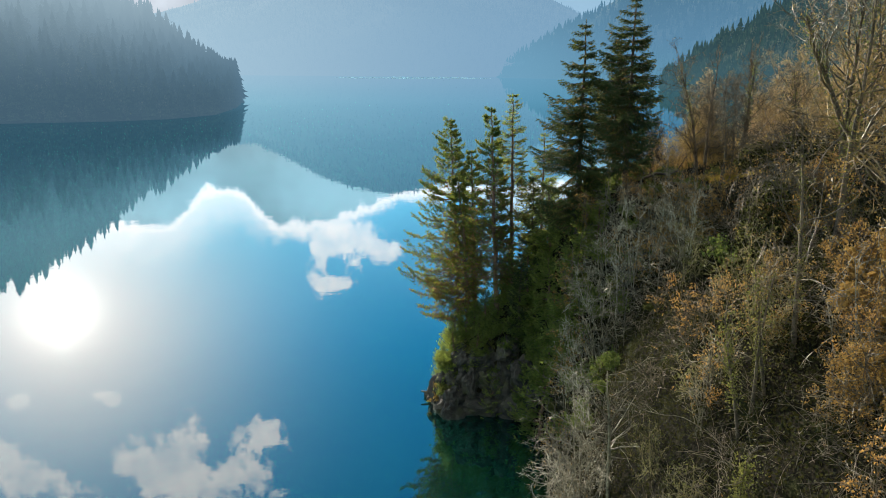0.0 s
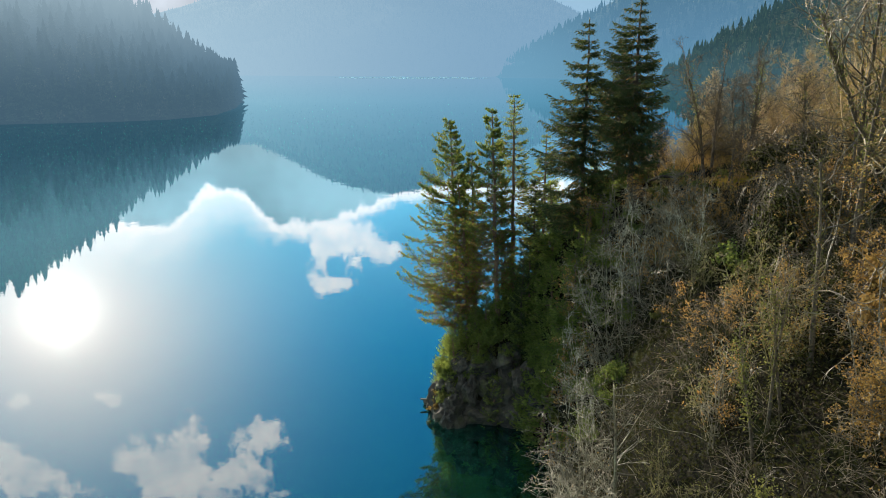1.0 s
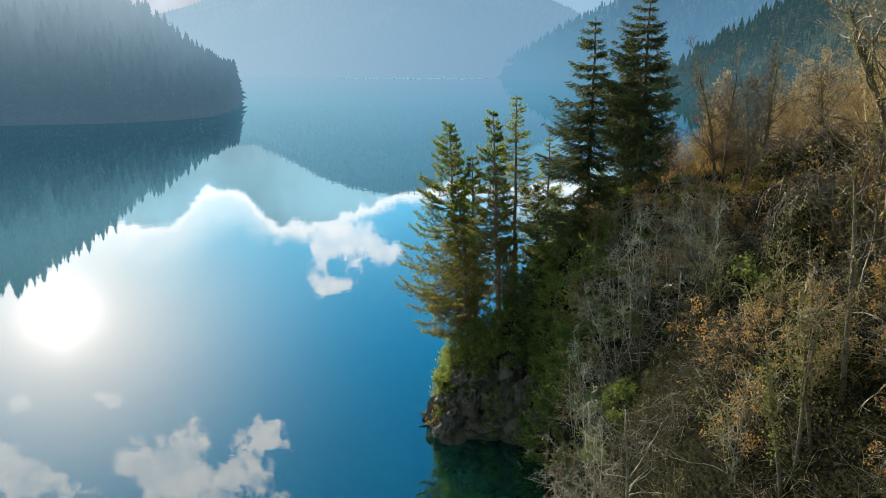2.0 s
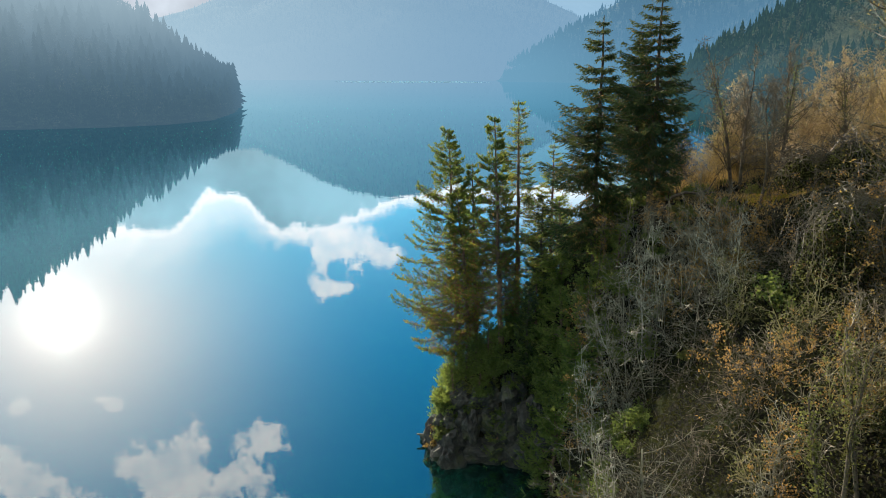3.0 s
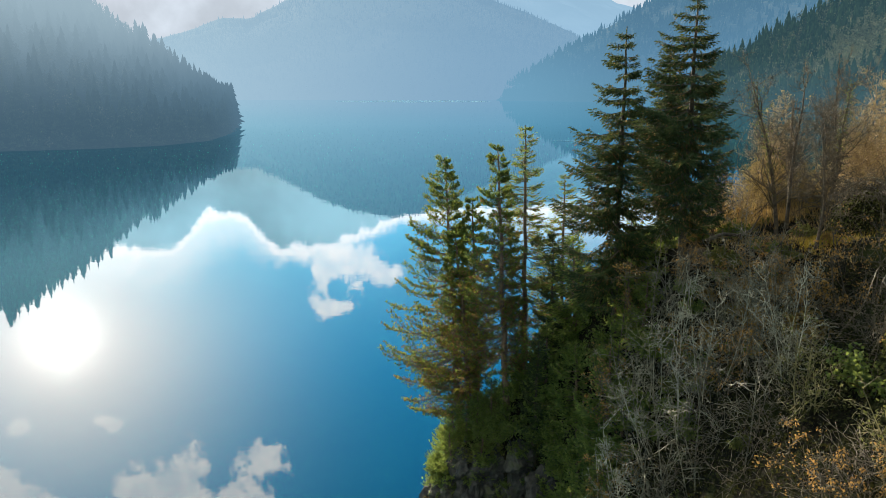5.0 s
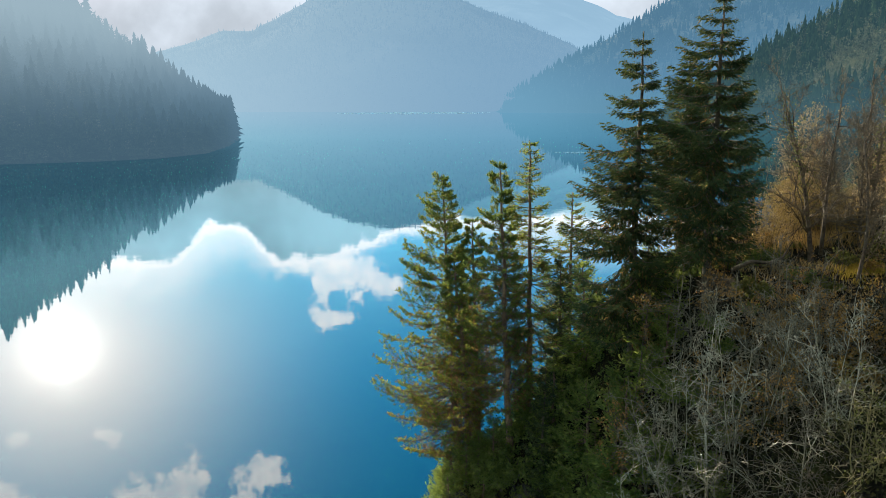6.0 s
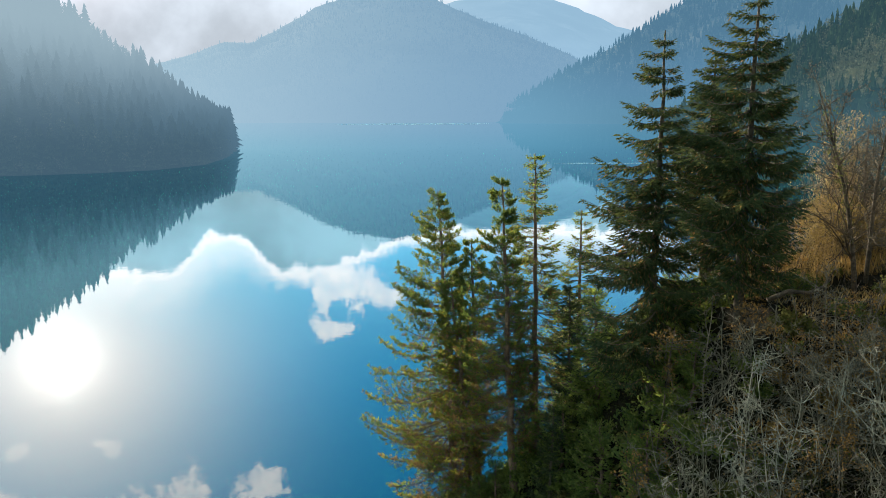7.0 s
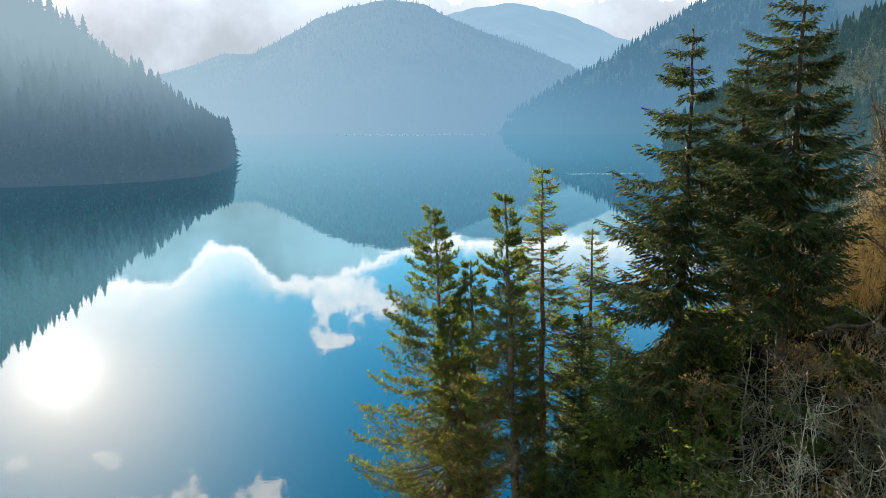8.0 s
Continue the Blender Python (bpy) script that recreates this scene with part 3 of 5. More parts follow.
def rand_vec(rng):
    return Vector((rng.gauss(0, 1), rng.gauss(0, 1), rng.gauss(0, 1))).normalized()


def conifer(name, height, radius, seed, needle, label, clear=0.05, whorls=34, per=6, bare=0.25, droop=0.35, lift=0.25, spray=0.30, dense=1.0,
            lean=(0.0, 0.0), long_side=None, power=0.8, trunk_r=None, up=0.35, withered=0.0, loose_whorl=0.5, flat=False):
    """A spruce or pine: a trunk, whorls of limbs that bow down and turn up at the tips, side twigs, needle sprays. Foot at the origin.
    clear: the share of the trunk without limbs. bare: the share of a limb without needles. long_side: an angle at which limbs are longer."""
    rng = random.Random(seed)
    root = new(name)
    trunk, limbs, crown, dry = Tubes(), Tubes(), Blades(), Blades()
    tr = trunk_r or height * 0.014
    sway = [Vector((rng.gauss(0, 0.05), rng.gauss(0, 0.05), 0)) for _ in range(15)]

    def axis(k):
        i = min(13, int(k * 14))
        w = sway[i].lerp(sway[i + 1], k * 14 - i)
        return Vector((lean[0] * k, lean[1] * k, height * k)) + w * min(1, k * 4) * (1 - 0.8 * k)

    trunk.add([axis(i / 14) - Vector((0, 0, 0.6 if i == 0 else 0)) for i in range(15)],
              [tr * (1 - i / 14) ** 0.8 + 0.018 + (tr * 0.35 if i == 0 else 0) for i in range(15)], 8)
    for w in range(whorls):
        k = clear + (1 - clear) * ((w + rng.uniform(0.0, 0.5)) / whorls) ** 0.86
        k = min(0.985, max(0.02, k))
        taper = (1 - (k - clear) / (1 - clear)) ** power if k > clear else 1
        low = min(1.0, 0.55 + 1.4 * (k - clear))          # the lowest limbs are shorter again
        whorl_k = k
        for i in range(per if k < 0.85 else per - 1):
            k = min(0.985, max(0.02, whorl_k + rng.uniform(-loose_whorl, loose_whorl) * (1 - clear) / whorls))
            ang = rng.uniform(0, 2 * math.pi)
            size = radius * taper * low * (rng.uniform(0.62, 1.12) if withered < 0.3 else rng.uniform(0.42, 1.15)) + 0.10
            if long_side is not None:
                size *= 1 + 0.28 * math.cos(ang - long_side)
            out = Vector((math.cos(ang), math.sin(ang), 0))
            side = Vector((-out.y, out.x, 0))
            p0 = axis(k)
            bow = droop * size * (1.0 - 0.9 * k) * rng.uniform(0.6, 1.3)
            rise = lift * size * (0.5 + 1.3 * k)
            fine = spray * (0.55 + 0.45 * min(1.0, size / 1.2))

            def limb(s):
                return p0 + out * (size * s) + side * (0.10 * size * math.sin(s * 3 + ang * 5)) + Vector((0, 0, rise * s * s * s + (up * size * s * k) - bow * math.sin(s * 2.4)))

            n = 5
            limbs.add([limb(j / n) for j in range(n + 1)], [0.006 + 0.009 * size * (1 - j / n) for j in range(n + 1)], 3)
            twigs = max(7, int(size * 7.0 * dense))
            for j in range(twigs):
                s = bare + (1.0 - bare) * (j + rng.random()) / twigs
                if rng.random() > 0.93:
                    continue
                q = limb(s)
                ahead_way = (limb(min(1, s + 0.05)) - limb(s - 0.05)).normalized()
                for sgn in (-1, 1):
                    tl = (0.16 + 0.30 * size * (1 - s) ** 0.7 * (0.6 + 0.4 * s)) * rng.uniform(0.6, 1.2)
                    tw = (ahead_way * 0.75 + side * (sgn * 0.75) + Vector((0, 0, rng.uniform(-0.70, 0.0) if flat else rng.uniform(-0.38, 0.08)))).normalized()
                    m = max(2, int(tl / (fine * 0.36)))
                    for g in range(m):
                        b = q + tw * (tl * g / m) + Vector((0, 0, -0.10 * tl * (g / m)))
                        al = (tw + rand_vec(rng) * (0.32 if flat else 0.45) + Vector((0, 0, -0.22 if flat else (-0.1 if droop > 0.3 else 0.22)))).normalized() * (fine * rng.uniform(0.6, 1.15))
                        ac = al.cross(rand_vec(rng)).normalized() * (fine * rng.uniform(0.10, 0.17))
                        (dry if rng.random() < withered * (1.25 - s) * (1.7 - 1.3 * k) else crown).add(b, al, ac)
    for j in range(14):
        al = Vector((rng.gauss(0, 0.3), rng.gauss(0, 0.3), 1)).normalized() * spray
        crown.add(axis(0.94 + 0.05 * rng.random()), al, al.cross(rand_vec(rng)).normalized() * 0.03)
    part("trunk", trunk.mesh("trunk", DARK_BARK if needle is SPRUCE else BARK), root)
    part("crown", joined("crown", [(limbs, DARK_BARK if needle is SPRUCE else BARK), (crown, needle), (dry, DRY)]), root)["kind"] = "stuff"
    return tagged(root, label, "tree")


def pine(name, top, radius, seed, label, clear=0.1, side=None, lean=(0.0, 0.0), trunk_r=0.16, gold=0.5, gap=0.37, one_sided=0.36):
    """A pine: long limbs, bare near the trunk, that sag and turn up at the ends, with needles in tufts on the outer
    twigs. top: its height.
    side: an angle at which limbs are longer. gold: how many of the lower tufts are coloured as if lit through."""
    rng = random.Random(seed)
    root = new(name)
    trunk, limbs, green, yellow, brown = Tubes(), Tubes(), Blades(), Blades(), Blades()
    sway = [Vector((rng.gauss(0, 0.06), rng.gauss(0, 0.06), 0)) for _ in range(13)]

    def axis(k):
        i = min(11, int(k * 12))
        return Vector((lean[0] * k, lean[1] * k, top * k)) + sway[i].lerp(sway[i + 1], k * 12 - i) * min(1, k * 4) * (1 - 0.7 * k)

    def tuft(p, way, q, s):
        kind = rng.random()
        inner = max(0.0, 0.80 - q) * (1.3 - 0.8 * s)
        c = yellow if kind < gold * 0.85 * (1.15 - q) * (1.2 - inner) else (brown if kind > 1 - 0.7 * inner else green)
        for _ in range(12 if q > 0.6 else 9):
            al = (way * 0.75 + Vector((0, 0, 0.26)) + rand_vec(rng) * 0.62).normalized() * rng.uniform(0.11, 0.19)
            c.add(p + rand_vec(rng) * 0.04, al, al.cross(rand_vec(rng)).normalized() * rng.uniform(0.011, 0.019))

    trunk.add([axis(i / 12) - Vector((0, 0, 0.6 if i == 0 else 0)) for i in range(13)],
              [trunk_r * (1 - i / 12) ** 0.85 + 0.02 + (trunk_r * 0.3 if i == 0 else 0) for i in range(13)], 8)
    count = max(8, int(top * (1 - clear) / gap))
    for w in range(count):
        q0 = (w + rng.random() * 0.5) / count
        for _ in range(6 if q0 < 0.88 else 4):
            q = min(0.985, q0 + rng.uniform(-0.2, 0.2) / count)
            q = max(0.0, q)
            k = clear + (1 - clear) * q
            ang = rng.uniform(0, 2 * math.pi)
            size = radius * 1.12 * (1 - q) ** 0.74 * min(1.0, 0.60 + 2.6 * q) * rng.uniform(0.46, 1.15) + 0.06
            if side is not None:
                size *= 1 + one_sided * math.cos(ang - side)
            out, across = Vector((math.cos(ang), math.sin(ang), 0)), Vector((-math.sin(ang), math.cos(ang), 0))
            p0, steep = axis(k), -0.18 + 0.62 * q ** 1.6
            sag, curl, bend = 0.22 * (1 - q) * rng.uniform(0.4, 1.4), 0.20 * rng.uniform(0.5, 1.4), rng.uniform(-0.12, 0.12)

            def limb(s):
                return p0 + out * (size * s) + across * (bend * size * math.sin(2.6 * s)) + Vector((0, 0, size * (steep * s - sag * math.sin(math.pi * s) * 0.6 + curl * s ** 3)))

            limbs.add([limb(j / 6) for j in range(7)], [max(0.007, 0.008 + 0.009 * size * (1 - j / 6)) for j in range(7)], 3)
            twigs = int(3 + size * 8.5)
            for j in range(twigs):
                s = 0.24 + 0.76 * (j + rng.random()) / twigs
                a = limb(min(1.0, s))
                ahead_way = (limb(s + 0.04) - limb(s - 0.04)).normalized()
                tl = (0.18 + 0.30 * size * (1.12 - s)) * rng.uniform(0.7, 1.25)
                way_t = (ahead_way * 0.8 + across * ((1 if j % 2 else -1) * rng.uniform(0.4, 0.9)) + Vector((0, 0, rng.uniform(-0.25, 0.25)))).normalized()
                b = a + way_t * tl
                limbs.add([a, a.lerp(b, 0.5) - Vector((0, 0, 0.04)), b], [0.008, 0.006, 0.005], 3)
                tuft(b, way_t, q, s)
                tuft(a.lerp(b, rng.uniform(0.4, 0.7)), way_t, q, s)
            tuft(limb(1.0), (limb(1.0) - limb(0.9)).normalized(), q, 1.0)
    for _ in range(2):
        tuft(axis(0.985), Vector((0, 0, 1)), 1.0, 1.0)
    part("trunk", trunk.mesh("trunk", BARK), root)
    part("crown", joined("crown", [(limbs, BARK), (green, PINE), (yellow, BACKLIT_PINE), (brown, DRY)]), root)["kind"] = "stuff"
    return tagged(root, label, "tree")


def bare_tree(name, height, seed, bark, label, spread=0.55, arch=0.0, limbs=16, leaf=None, leaves=0, ivy=0, thin=1.0, stems=1, lean=(0.0, 0.0), stout=0.7, ivy_from=0.05, low=0.4, fine=1.0, leaf_size=1.0):
    """A leafless broadleaf tree or shrub: trunk, limbs, twigs; a few withered leaves; ivy up the trunk. arch: how far limbs bow over."""
    rng = random.Random(seed)
    root = new(name)
    wood_t, twigs, tips = Tubes(), Tubes(), []
    spine = []

    def grow(p, d, r, length, depth):
        n = (7, 6, 4, 2)[depth]
        pts, rad = [p], [r]
        for i in range(n):
            pull = Vector((0, 0, (0.10 if depth == 0 else 0.05) - arch * 0.3 * (depth > 0)))
            d = (d + rand_vec(rng) * (0.10 if depth == 0 else 0.30) + pull).normalized()
            p = p + d * (length / n)
            pts.append(p)
            rad.append(max(0.0058 * (0.6 + stout), r * (1 - 0.72 * (i + 1) / n)))
        (wood_t if depth < 1 else twigs).add(pts, rad, 7 if depth == 0 else (4 if depth == 1 else 3))
        if depth == 0:
            spine.append((pts, rad))
        if depth >= 3:
            tips.append((pts[-1], d))
            return
        kids = limbs if depth == 0 else round(fine * (rng.randint(3, 5) if depth == 1 else rng.randint(1, 3)))
        for c in range(kids):
            s = rng.uniform((0.2 if stems > 1 else low) if depth == 0 else 0.12, 1.0)
            i = min(n - 1, int(s * n))
            q = pts[i].lerp(pts[i + 1], s * n - i)
            base_way = (pts[i + 1] - pts[i]).normalized()
            w = (base_way * rng.uniform(0.2, 0.65) + rand_vec(rng) * rng.uniform(0.6, 1.0)).normalized()
            if depth == 0:
                w = (w + Vector((0, 0, 0.25 - arch * 0.4))).normalized()
            k = (1.05 - 0.55 * s) * rng.uniform(0.6, 1.1)
            grow(q, w, max((0.030, 0.020, 0.014)[depth] * stout, rad[i] * rng.uniform(0.32, 0.55)), length * (spread if depth == 0 else 0.58) * k, depth + 1)

    for s in range(stems):
        off = Vector((rng.gauss(0, 0.25), rng.gauss(0, 0.25), -0.4)) if stems > 1 else Vector((0, 0, -0.4))
        d = Vector((lean[0] + (rng.gauss(0, 0.35) if stems > 1 else 0), lean[1] + (rng.gauss(0, 0.35) if stems > 1 else 0), 1)).normalized()
        grow(off, d, height * 0.014 * thin * (1 if stems == 1 else 0.7), height * (1 if s == 0 else rng.uniform(0.6, 0.95)), 0)
    part("trunk", wood_t.mesh("trunk", DARK_BARK if bark in (BROWN_BARK, TAN_BARK, DARK_TWIG) else bark), root)
    part("crown", twigs.mesh("crown", bark), root)["kind"] = "stuff"
    if leaves and leaf:
        foliage = Blades()
        for _ in range(leaves):
            p, d = tips[rng.randrange(len(tips))]
            al = (rand_vec(rng) + Vector((0, 0, -0.5))).normalized() * rng.uniform(0.05, 0.11) * leaf_size
            foliage.add(p + rand_vec(rng) * 0.10, al, al.cross(rand_vec(rng)).normalized() * rng.uniform(0.02, 0.036) * leaf_size)
        part("foliage", foliage.mesh("foliage", leaf), root, "withered ochre leaves")["kind"] = "stuff"
    if ivy:
        coat = Blades()
        clumps = [(rng.randrange(len(spine)), ivy_from + (0.92 - ivy_from) * rng.random(), rng.uniform(0.20, 0.65)) for _ in range(7)]
        for _ in range(ivy):
            which, middle, wide = clumps[rng.randrange(7)]
            pts, rad = spine[which]
            s = min(0.99, max(0.0, middle + rng.gauss(0, 0.09))) * (len(pts) - 1)
            i = int(s)
            q = pts[i].lerp(pts[i + 1], s - i) + rand_vec(rng) * (rad[i] + rng.random() * wide)
            al = (rand_vec(rng) + Vector((0, 0, -0.6))).normalized() * rng.uniform(0.05, 0.10)
            coat.add(q, al, al.cross(rand_vec(rng)).normalized() * rng.uniform(0.022, 0.038))
        part("ivy", coat.mesh("ivy", IVY), root, "yellow-green ivy")["kind"] = "stuff"
    return tagged(root, label, "tree")


def stand(ob, x, y, z=None, turn=0.0, size=1.0):
    """Sets a tree on the ground."""
    ob.matrix_basis = pose(x, y, ground_height(x, y) if z is None else z, 0, 0, turn) @ Matrix.Scale(size, 4)
    return ob


# the pines on the rock's nose
PINES = "conifers on the point"
for x, y, top, r, seed, lean, clear, side, gold, label in (
        (1.15, 50.6, 18.95, 3.0, 1, (-1.0, 2.2), 0.20, math.pi, 0.46, "tall open-crowned pine with backlight coloured into its lower limbs, leaning over the water"),
        (1.75, 49.8, 15.2, 1.7, 6, (-1.0, 1.6), 0.24, math.pi, 0.44, "pine stem close beside the tallest pine, half hidden in its crown"),
        (2.05, 51.4, 16.9, 1.5, 2, (-0.4, 1.0), 0.26, None, 0.36, "slender pine with a bare lower trunk on the point"),
        (3.4, 48.9, 19.9, 1.75, 3, (-0.7, -1.2), 0.20, math.pi * 0.9, 0.32, "open-crowned pine with reddish bark on the point")):
    z = ground_height(x, y) - 0.2
    t = pine("pine_tree", top - z, r, 40 + seed, label, clear, side, lean, gold=gold)
    tagged(stand(t, x, y, z), group=PINES)
for x, y, top, r, seed, lean, clear, label in (
        (4.3, 49.4, 20.8, 2.5, 4, (-0.15, 0.2), 0.14, "tall narrow spruce with a pointed top on the point"),
        (6.7, 53.2, 18.0, 2.3, 5, (0.05, 0.4), 0.10, "narrow dark spruce between taller trees")):
    z = ground_height(x, y) - 0.2
    t = conifer("spruce_tree", top - z, r, 40 + seed, FIR, label, clear=clear, whorls=30, per=7, bare=0.22, droop=0.34, lift=0.12, spray=0.17, dense=1.8, up=0.18, withered=0.46,
                lean=lean, power=0.66, trunk_r=0.15, loose_whorl=0.25)
    tagged(stand(t, x, y, z), group=PINES)
# the great spruces behind them
for x, y, top, r, seed, clear, side, label in (
        (7.6, 44.0, 25.0, 3.1, 1, 0.20, math.pi, "tall dark spruce with layered drooping limbs"),
        (9.9, 42.4, 26.1, 3.05, 2, 0.22, math.pi * 1.1, "tallest dark spruce with dense drooping limbs"),
        (10.2, 46.8, 24.4, 2.2, 3, 0.14, None, "dark spruce standing close behind the tallest one")):
    z = ground_height(x, y) - 0.2
    t = conifer("spruce_tree", top - z, r, 70 + seed, SPRUCE, label, clear=clear, whorls=23, per=9, bare=0.08, droop=0.34, lift=0.10, spray=0.175, dense=2.4, up=0.05, withered=0.12,
                power=0.76, trunk_r=0.16, loose_whorl=0.13, flat=True, long_side=side)
    tagged(stand(t, x, y, z), group="great spruces")

# young spruces and a narrow dark one below the great spruces
YOUNG = [conifer("young_spruce", 5.5, 1.7, 91, FIR, "young dark spruce under the great spruces", clear=0.02, whorls=18, per=6, bare=0.12, droop=0.35, lift=0.25, spray=0.26, dense=1.5, power=0.7, trunk_r=0.08),
         conifer("young_spruce", 4.0, 1.6, 92, FIR, "young fir with light green sprays", clear=0.02, whorls=14, per=6, bare=0.15, droop=0.30, lift=0.30, spray=0.26, dense=1.4, power=0.65, trunk_r=0.07),
         conifer("narrow_spruce", 8.5, 1.3, 93, SPRUCE, "narrow dark spruce on the rock", clear=0.02, whorls=26, per=7, bare=0.08, droop=0.45, lift=0.2, spray=0.26, dense=1.6, power=0.55, trunk_r=0.10)]
for ob in YOUNG:
    tagged(ob, group="young conifers under the great spruces")
used = set()
rng = random.Random(21)


def plant(ob, x, y, size, sink=0.1, tip=(7, 8), z=None, turn=None, lean=None):
    """Sets a thing, or a copy of it, on the ground."""
    tilt = (rng.uniform(-tip[0], tip[0]), rng.uniform(-tip[1], tip[1]))
    spin = rng.uniform(0, 360) if turn is None else turn
    m = pose(x, y, (ground_height(x, y) if z is None else z) - sink, *(lean or tilt), 0) @ pose(0, 0, 0, 0, 0, spin) @ Matrix.Scale(size, 4)
    if ob.name not in used:
        used.add(ob.name)
        ob.matrix_basis = m
        return ob
    made = copy_thing(ob, pose(0, 0, 0))
    made.matrix_basis = m
    used.add(made.name)
    return made


for i, x, y, size in ((2, 4.7, 47.5, 0.80), (2, 5.7, 48.6, 0.85), (0, 5.2, 48.0, 0.9), (0, 6.6, 47.6, 1.0), (0, 6.6, 44.6, 0.45), (1, 5.6, 46.6, 0.6), (1, 6.2, 44.2, 1.0), (1, 5.2, 46.0, 0.9), (1, 7.0, 42.8, 0.8), (1, 3.2, 46.9, 0.8), (1, 2.0, 47.8, 0.7), (0, 8.6, 45.6, 0.5),
                      (1, 0.6, 48.2, 0.75), (1, 4.4, 49.6, 0.7), (1, 6.9, 41.4, 0.5), (1, 5.9, 43.6, 1.3), (1, 7.2, 42.2, 1.1), (1, 8.4, 42.0, 0.7), (1, 8.0, 43.0, 0.9), (1, 7.4, 41.0, 0.8), (1, 6.4, 45.2, 1.0)):
    plant(YOUNG[i], x, y, size, 0.2, (3, 3))

# leafless trees and shrubs on the bank
BARE = [bare_tree("bare_tree", 8.5, 101, GREY_BARK, "grey leafless tree on the bank", leaf=OCHRE, leaves=60, limbs=20, spread=0.62),
        bare_tree("bare_tree", 8.0, 102, TAN_BARK, "leafless tree with a few ochre leaves on the bank", leaf=GOLD, leaves=520, limbs=24, spread=0.62, stout=0.5, low=0.16),
        bare_tree("bare_tree", 9.0, 103, BROWN_BARK, "leafless tree overgrown with yellow-green ivy", leaf=GOLD, leaves=400, limbs=18, ivy=700, spread=0.62),
        bare_tree("bare_tree", 7.5, 104, TAN_BARK, "wide leafless brown tree with fine twigs", leaf=GOLD, leaves=560, limbs=26, spread=0.70, stout=0.5, low=0.14)]
SHRUB = [bare_tree("bare_shrub", 4.2, 111, GREY_BARK, "tangled grey leafless shrub on the bank", arch=0.25, limbs=9, stems=3, spread=0.62, thin=0.8, leaf=OCHRE, leaves=60, stout=0.62),
         bare_tree("bare_shrub", 3.6, 112, BROWN_BARK, "tangled brown shrub with withered leaves", arch=0.3, limbs=8, stems=3, spread=0.62, thin=0.8, leaf=RUST, leaves=900, stout=0.58),
         bare_tree("bare_shrub", 4.6, 113, GREY_BARK, "arching leafless shrub with pale twigs", arch=0.45, limbs=9, stems=3, spread=0.68, thin=0.8, stout=0.66),
         bare_tree("bare_shrub", 3.2, 114, BROWN_BARK, "shrub full of golden ochre leaves", arch=0.4, limbs=8, stems=4, spread=0.6, thin=0.8, leaf=OCHRE, leaves=1500)]
SHRUB.append(bare_tree("olive_shrub", 3.4, 115, OLIVE_BARK, "dense shrub with fine olive-yellow twigs and buds", arch=0.25, limbs=10, stems=5, spread=0.6, thin=0.7, leaf=IVY, leaves=420, stout=0.42))
SHRUB.append(bare_tree("golden_brush", 4.6, 116, TAN_BARK, "tall fine-twigged brush with sunlit ochre leaves", arch=0.12, limbs=10, stems=4, spread=0.66, thin=0.7, leaf=GOLD, leaves=1900, stout=0.5))
for ob in SHRUB:
    tagged(ob, category="shrub", group="leafless shrubs on the bank")
for ob in BARE:
    tagged(ob, group="leafless trees on the bank")

count = 0
while count < 42:
    x, y = rng.uniform(5.0, 22), rng.uniform(12, 46)
    s = inland(x, y)
    if s < 0.3 or (x > 12 and y > 37) or (x < 11 and y > 41.5) or x > 8 + 0.36 * y:
        continue
    if 6.4 < x < 8.6 and 25 < y < 34:
        continue
    if fbm(x, y, 0.30, 2, 17.0) < 0.03 or (7.0 < x < 9.6 and 29 < y < 40 and rng.random() < 0.7):
        continue
    gold = x > 11 and y < 26 and rng.random() < 0.35
    brown = x > 9.8 and rng.random() < 0.75
    plant(SHRUB[3 if gold else rng.choice((1, 1, 1, 4) if brown else (0, 2, 1, 4, 0))], x, y, rng.uniform(0.6, 1.1))
    count += 1
for k in range(17):
    y = 11 + 1.9 * k + rng.uniform(-0.4, 0.4)
    x = lerp_table(y, [(p[1], p[0]) for p in SHORE[3:9]]) + rng.uniform(0.3, 1.3)
    plant(SHRUB[rng.choice((0, 1, 2))], x, y, rng.uniform(0.7, 1.0), tip=(6, 4), lean=(0, -14))
for i, x, y, size in ((0, 6.5, 27.5, 0.75), (2, 9.6, 22.3, 0.55), (2, 11.0, 23.0, 0.75), (2, 14.4, 28.0, 1.05), (1, 16.5, 25.0, 1.0),
                      (2, 18.0, 31.0, 1.1), (3, 19.0, 36.0, 1.0), (2, 21.0, 33.0, 1.1), (2, 15.6, 30.0, 1.1), (1, 17.2, 33.0, 1.15), (3, 18.6, 29.5, 1.25), (2, 20.5, 38.0, 1.1), (3, 22.5, 36.0, 1.2), (1, 16.4, 27.0, 1.2)):
    plant(BARE[i], x, y, size, tip=(4, 4))
for k in range(6):
    plant(SHRUB[rng.choice((2, 0))], rng.uniform(5.4, 6.3), rng.uniform(26.5, 32), rng.uniform(0.8, 1.15))
for k in range(5):
    plant(SHRUB[4], rng.uniform(6.2, 8.2), rng.uniform(20.0, 25.5), rng.uniform(0.6, 0.9))
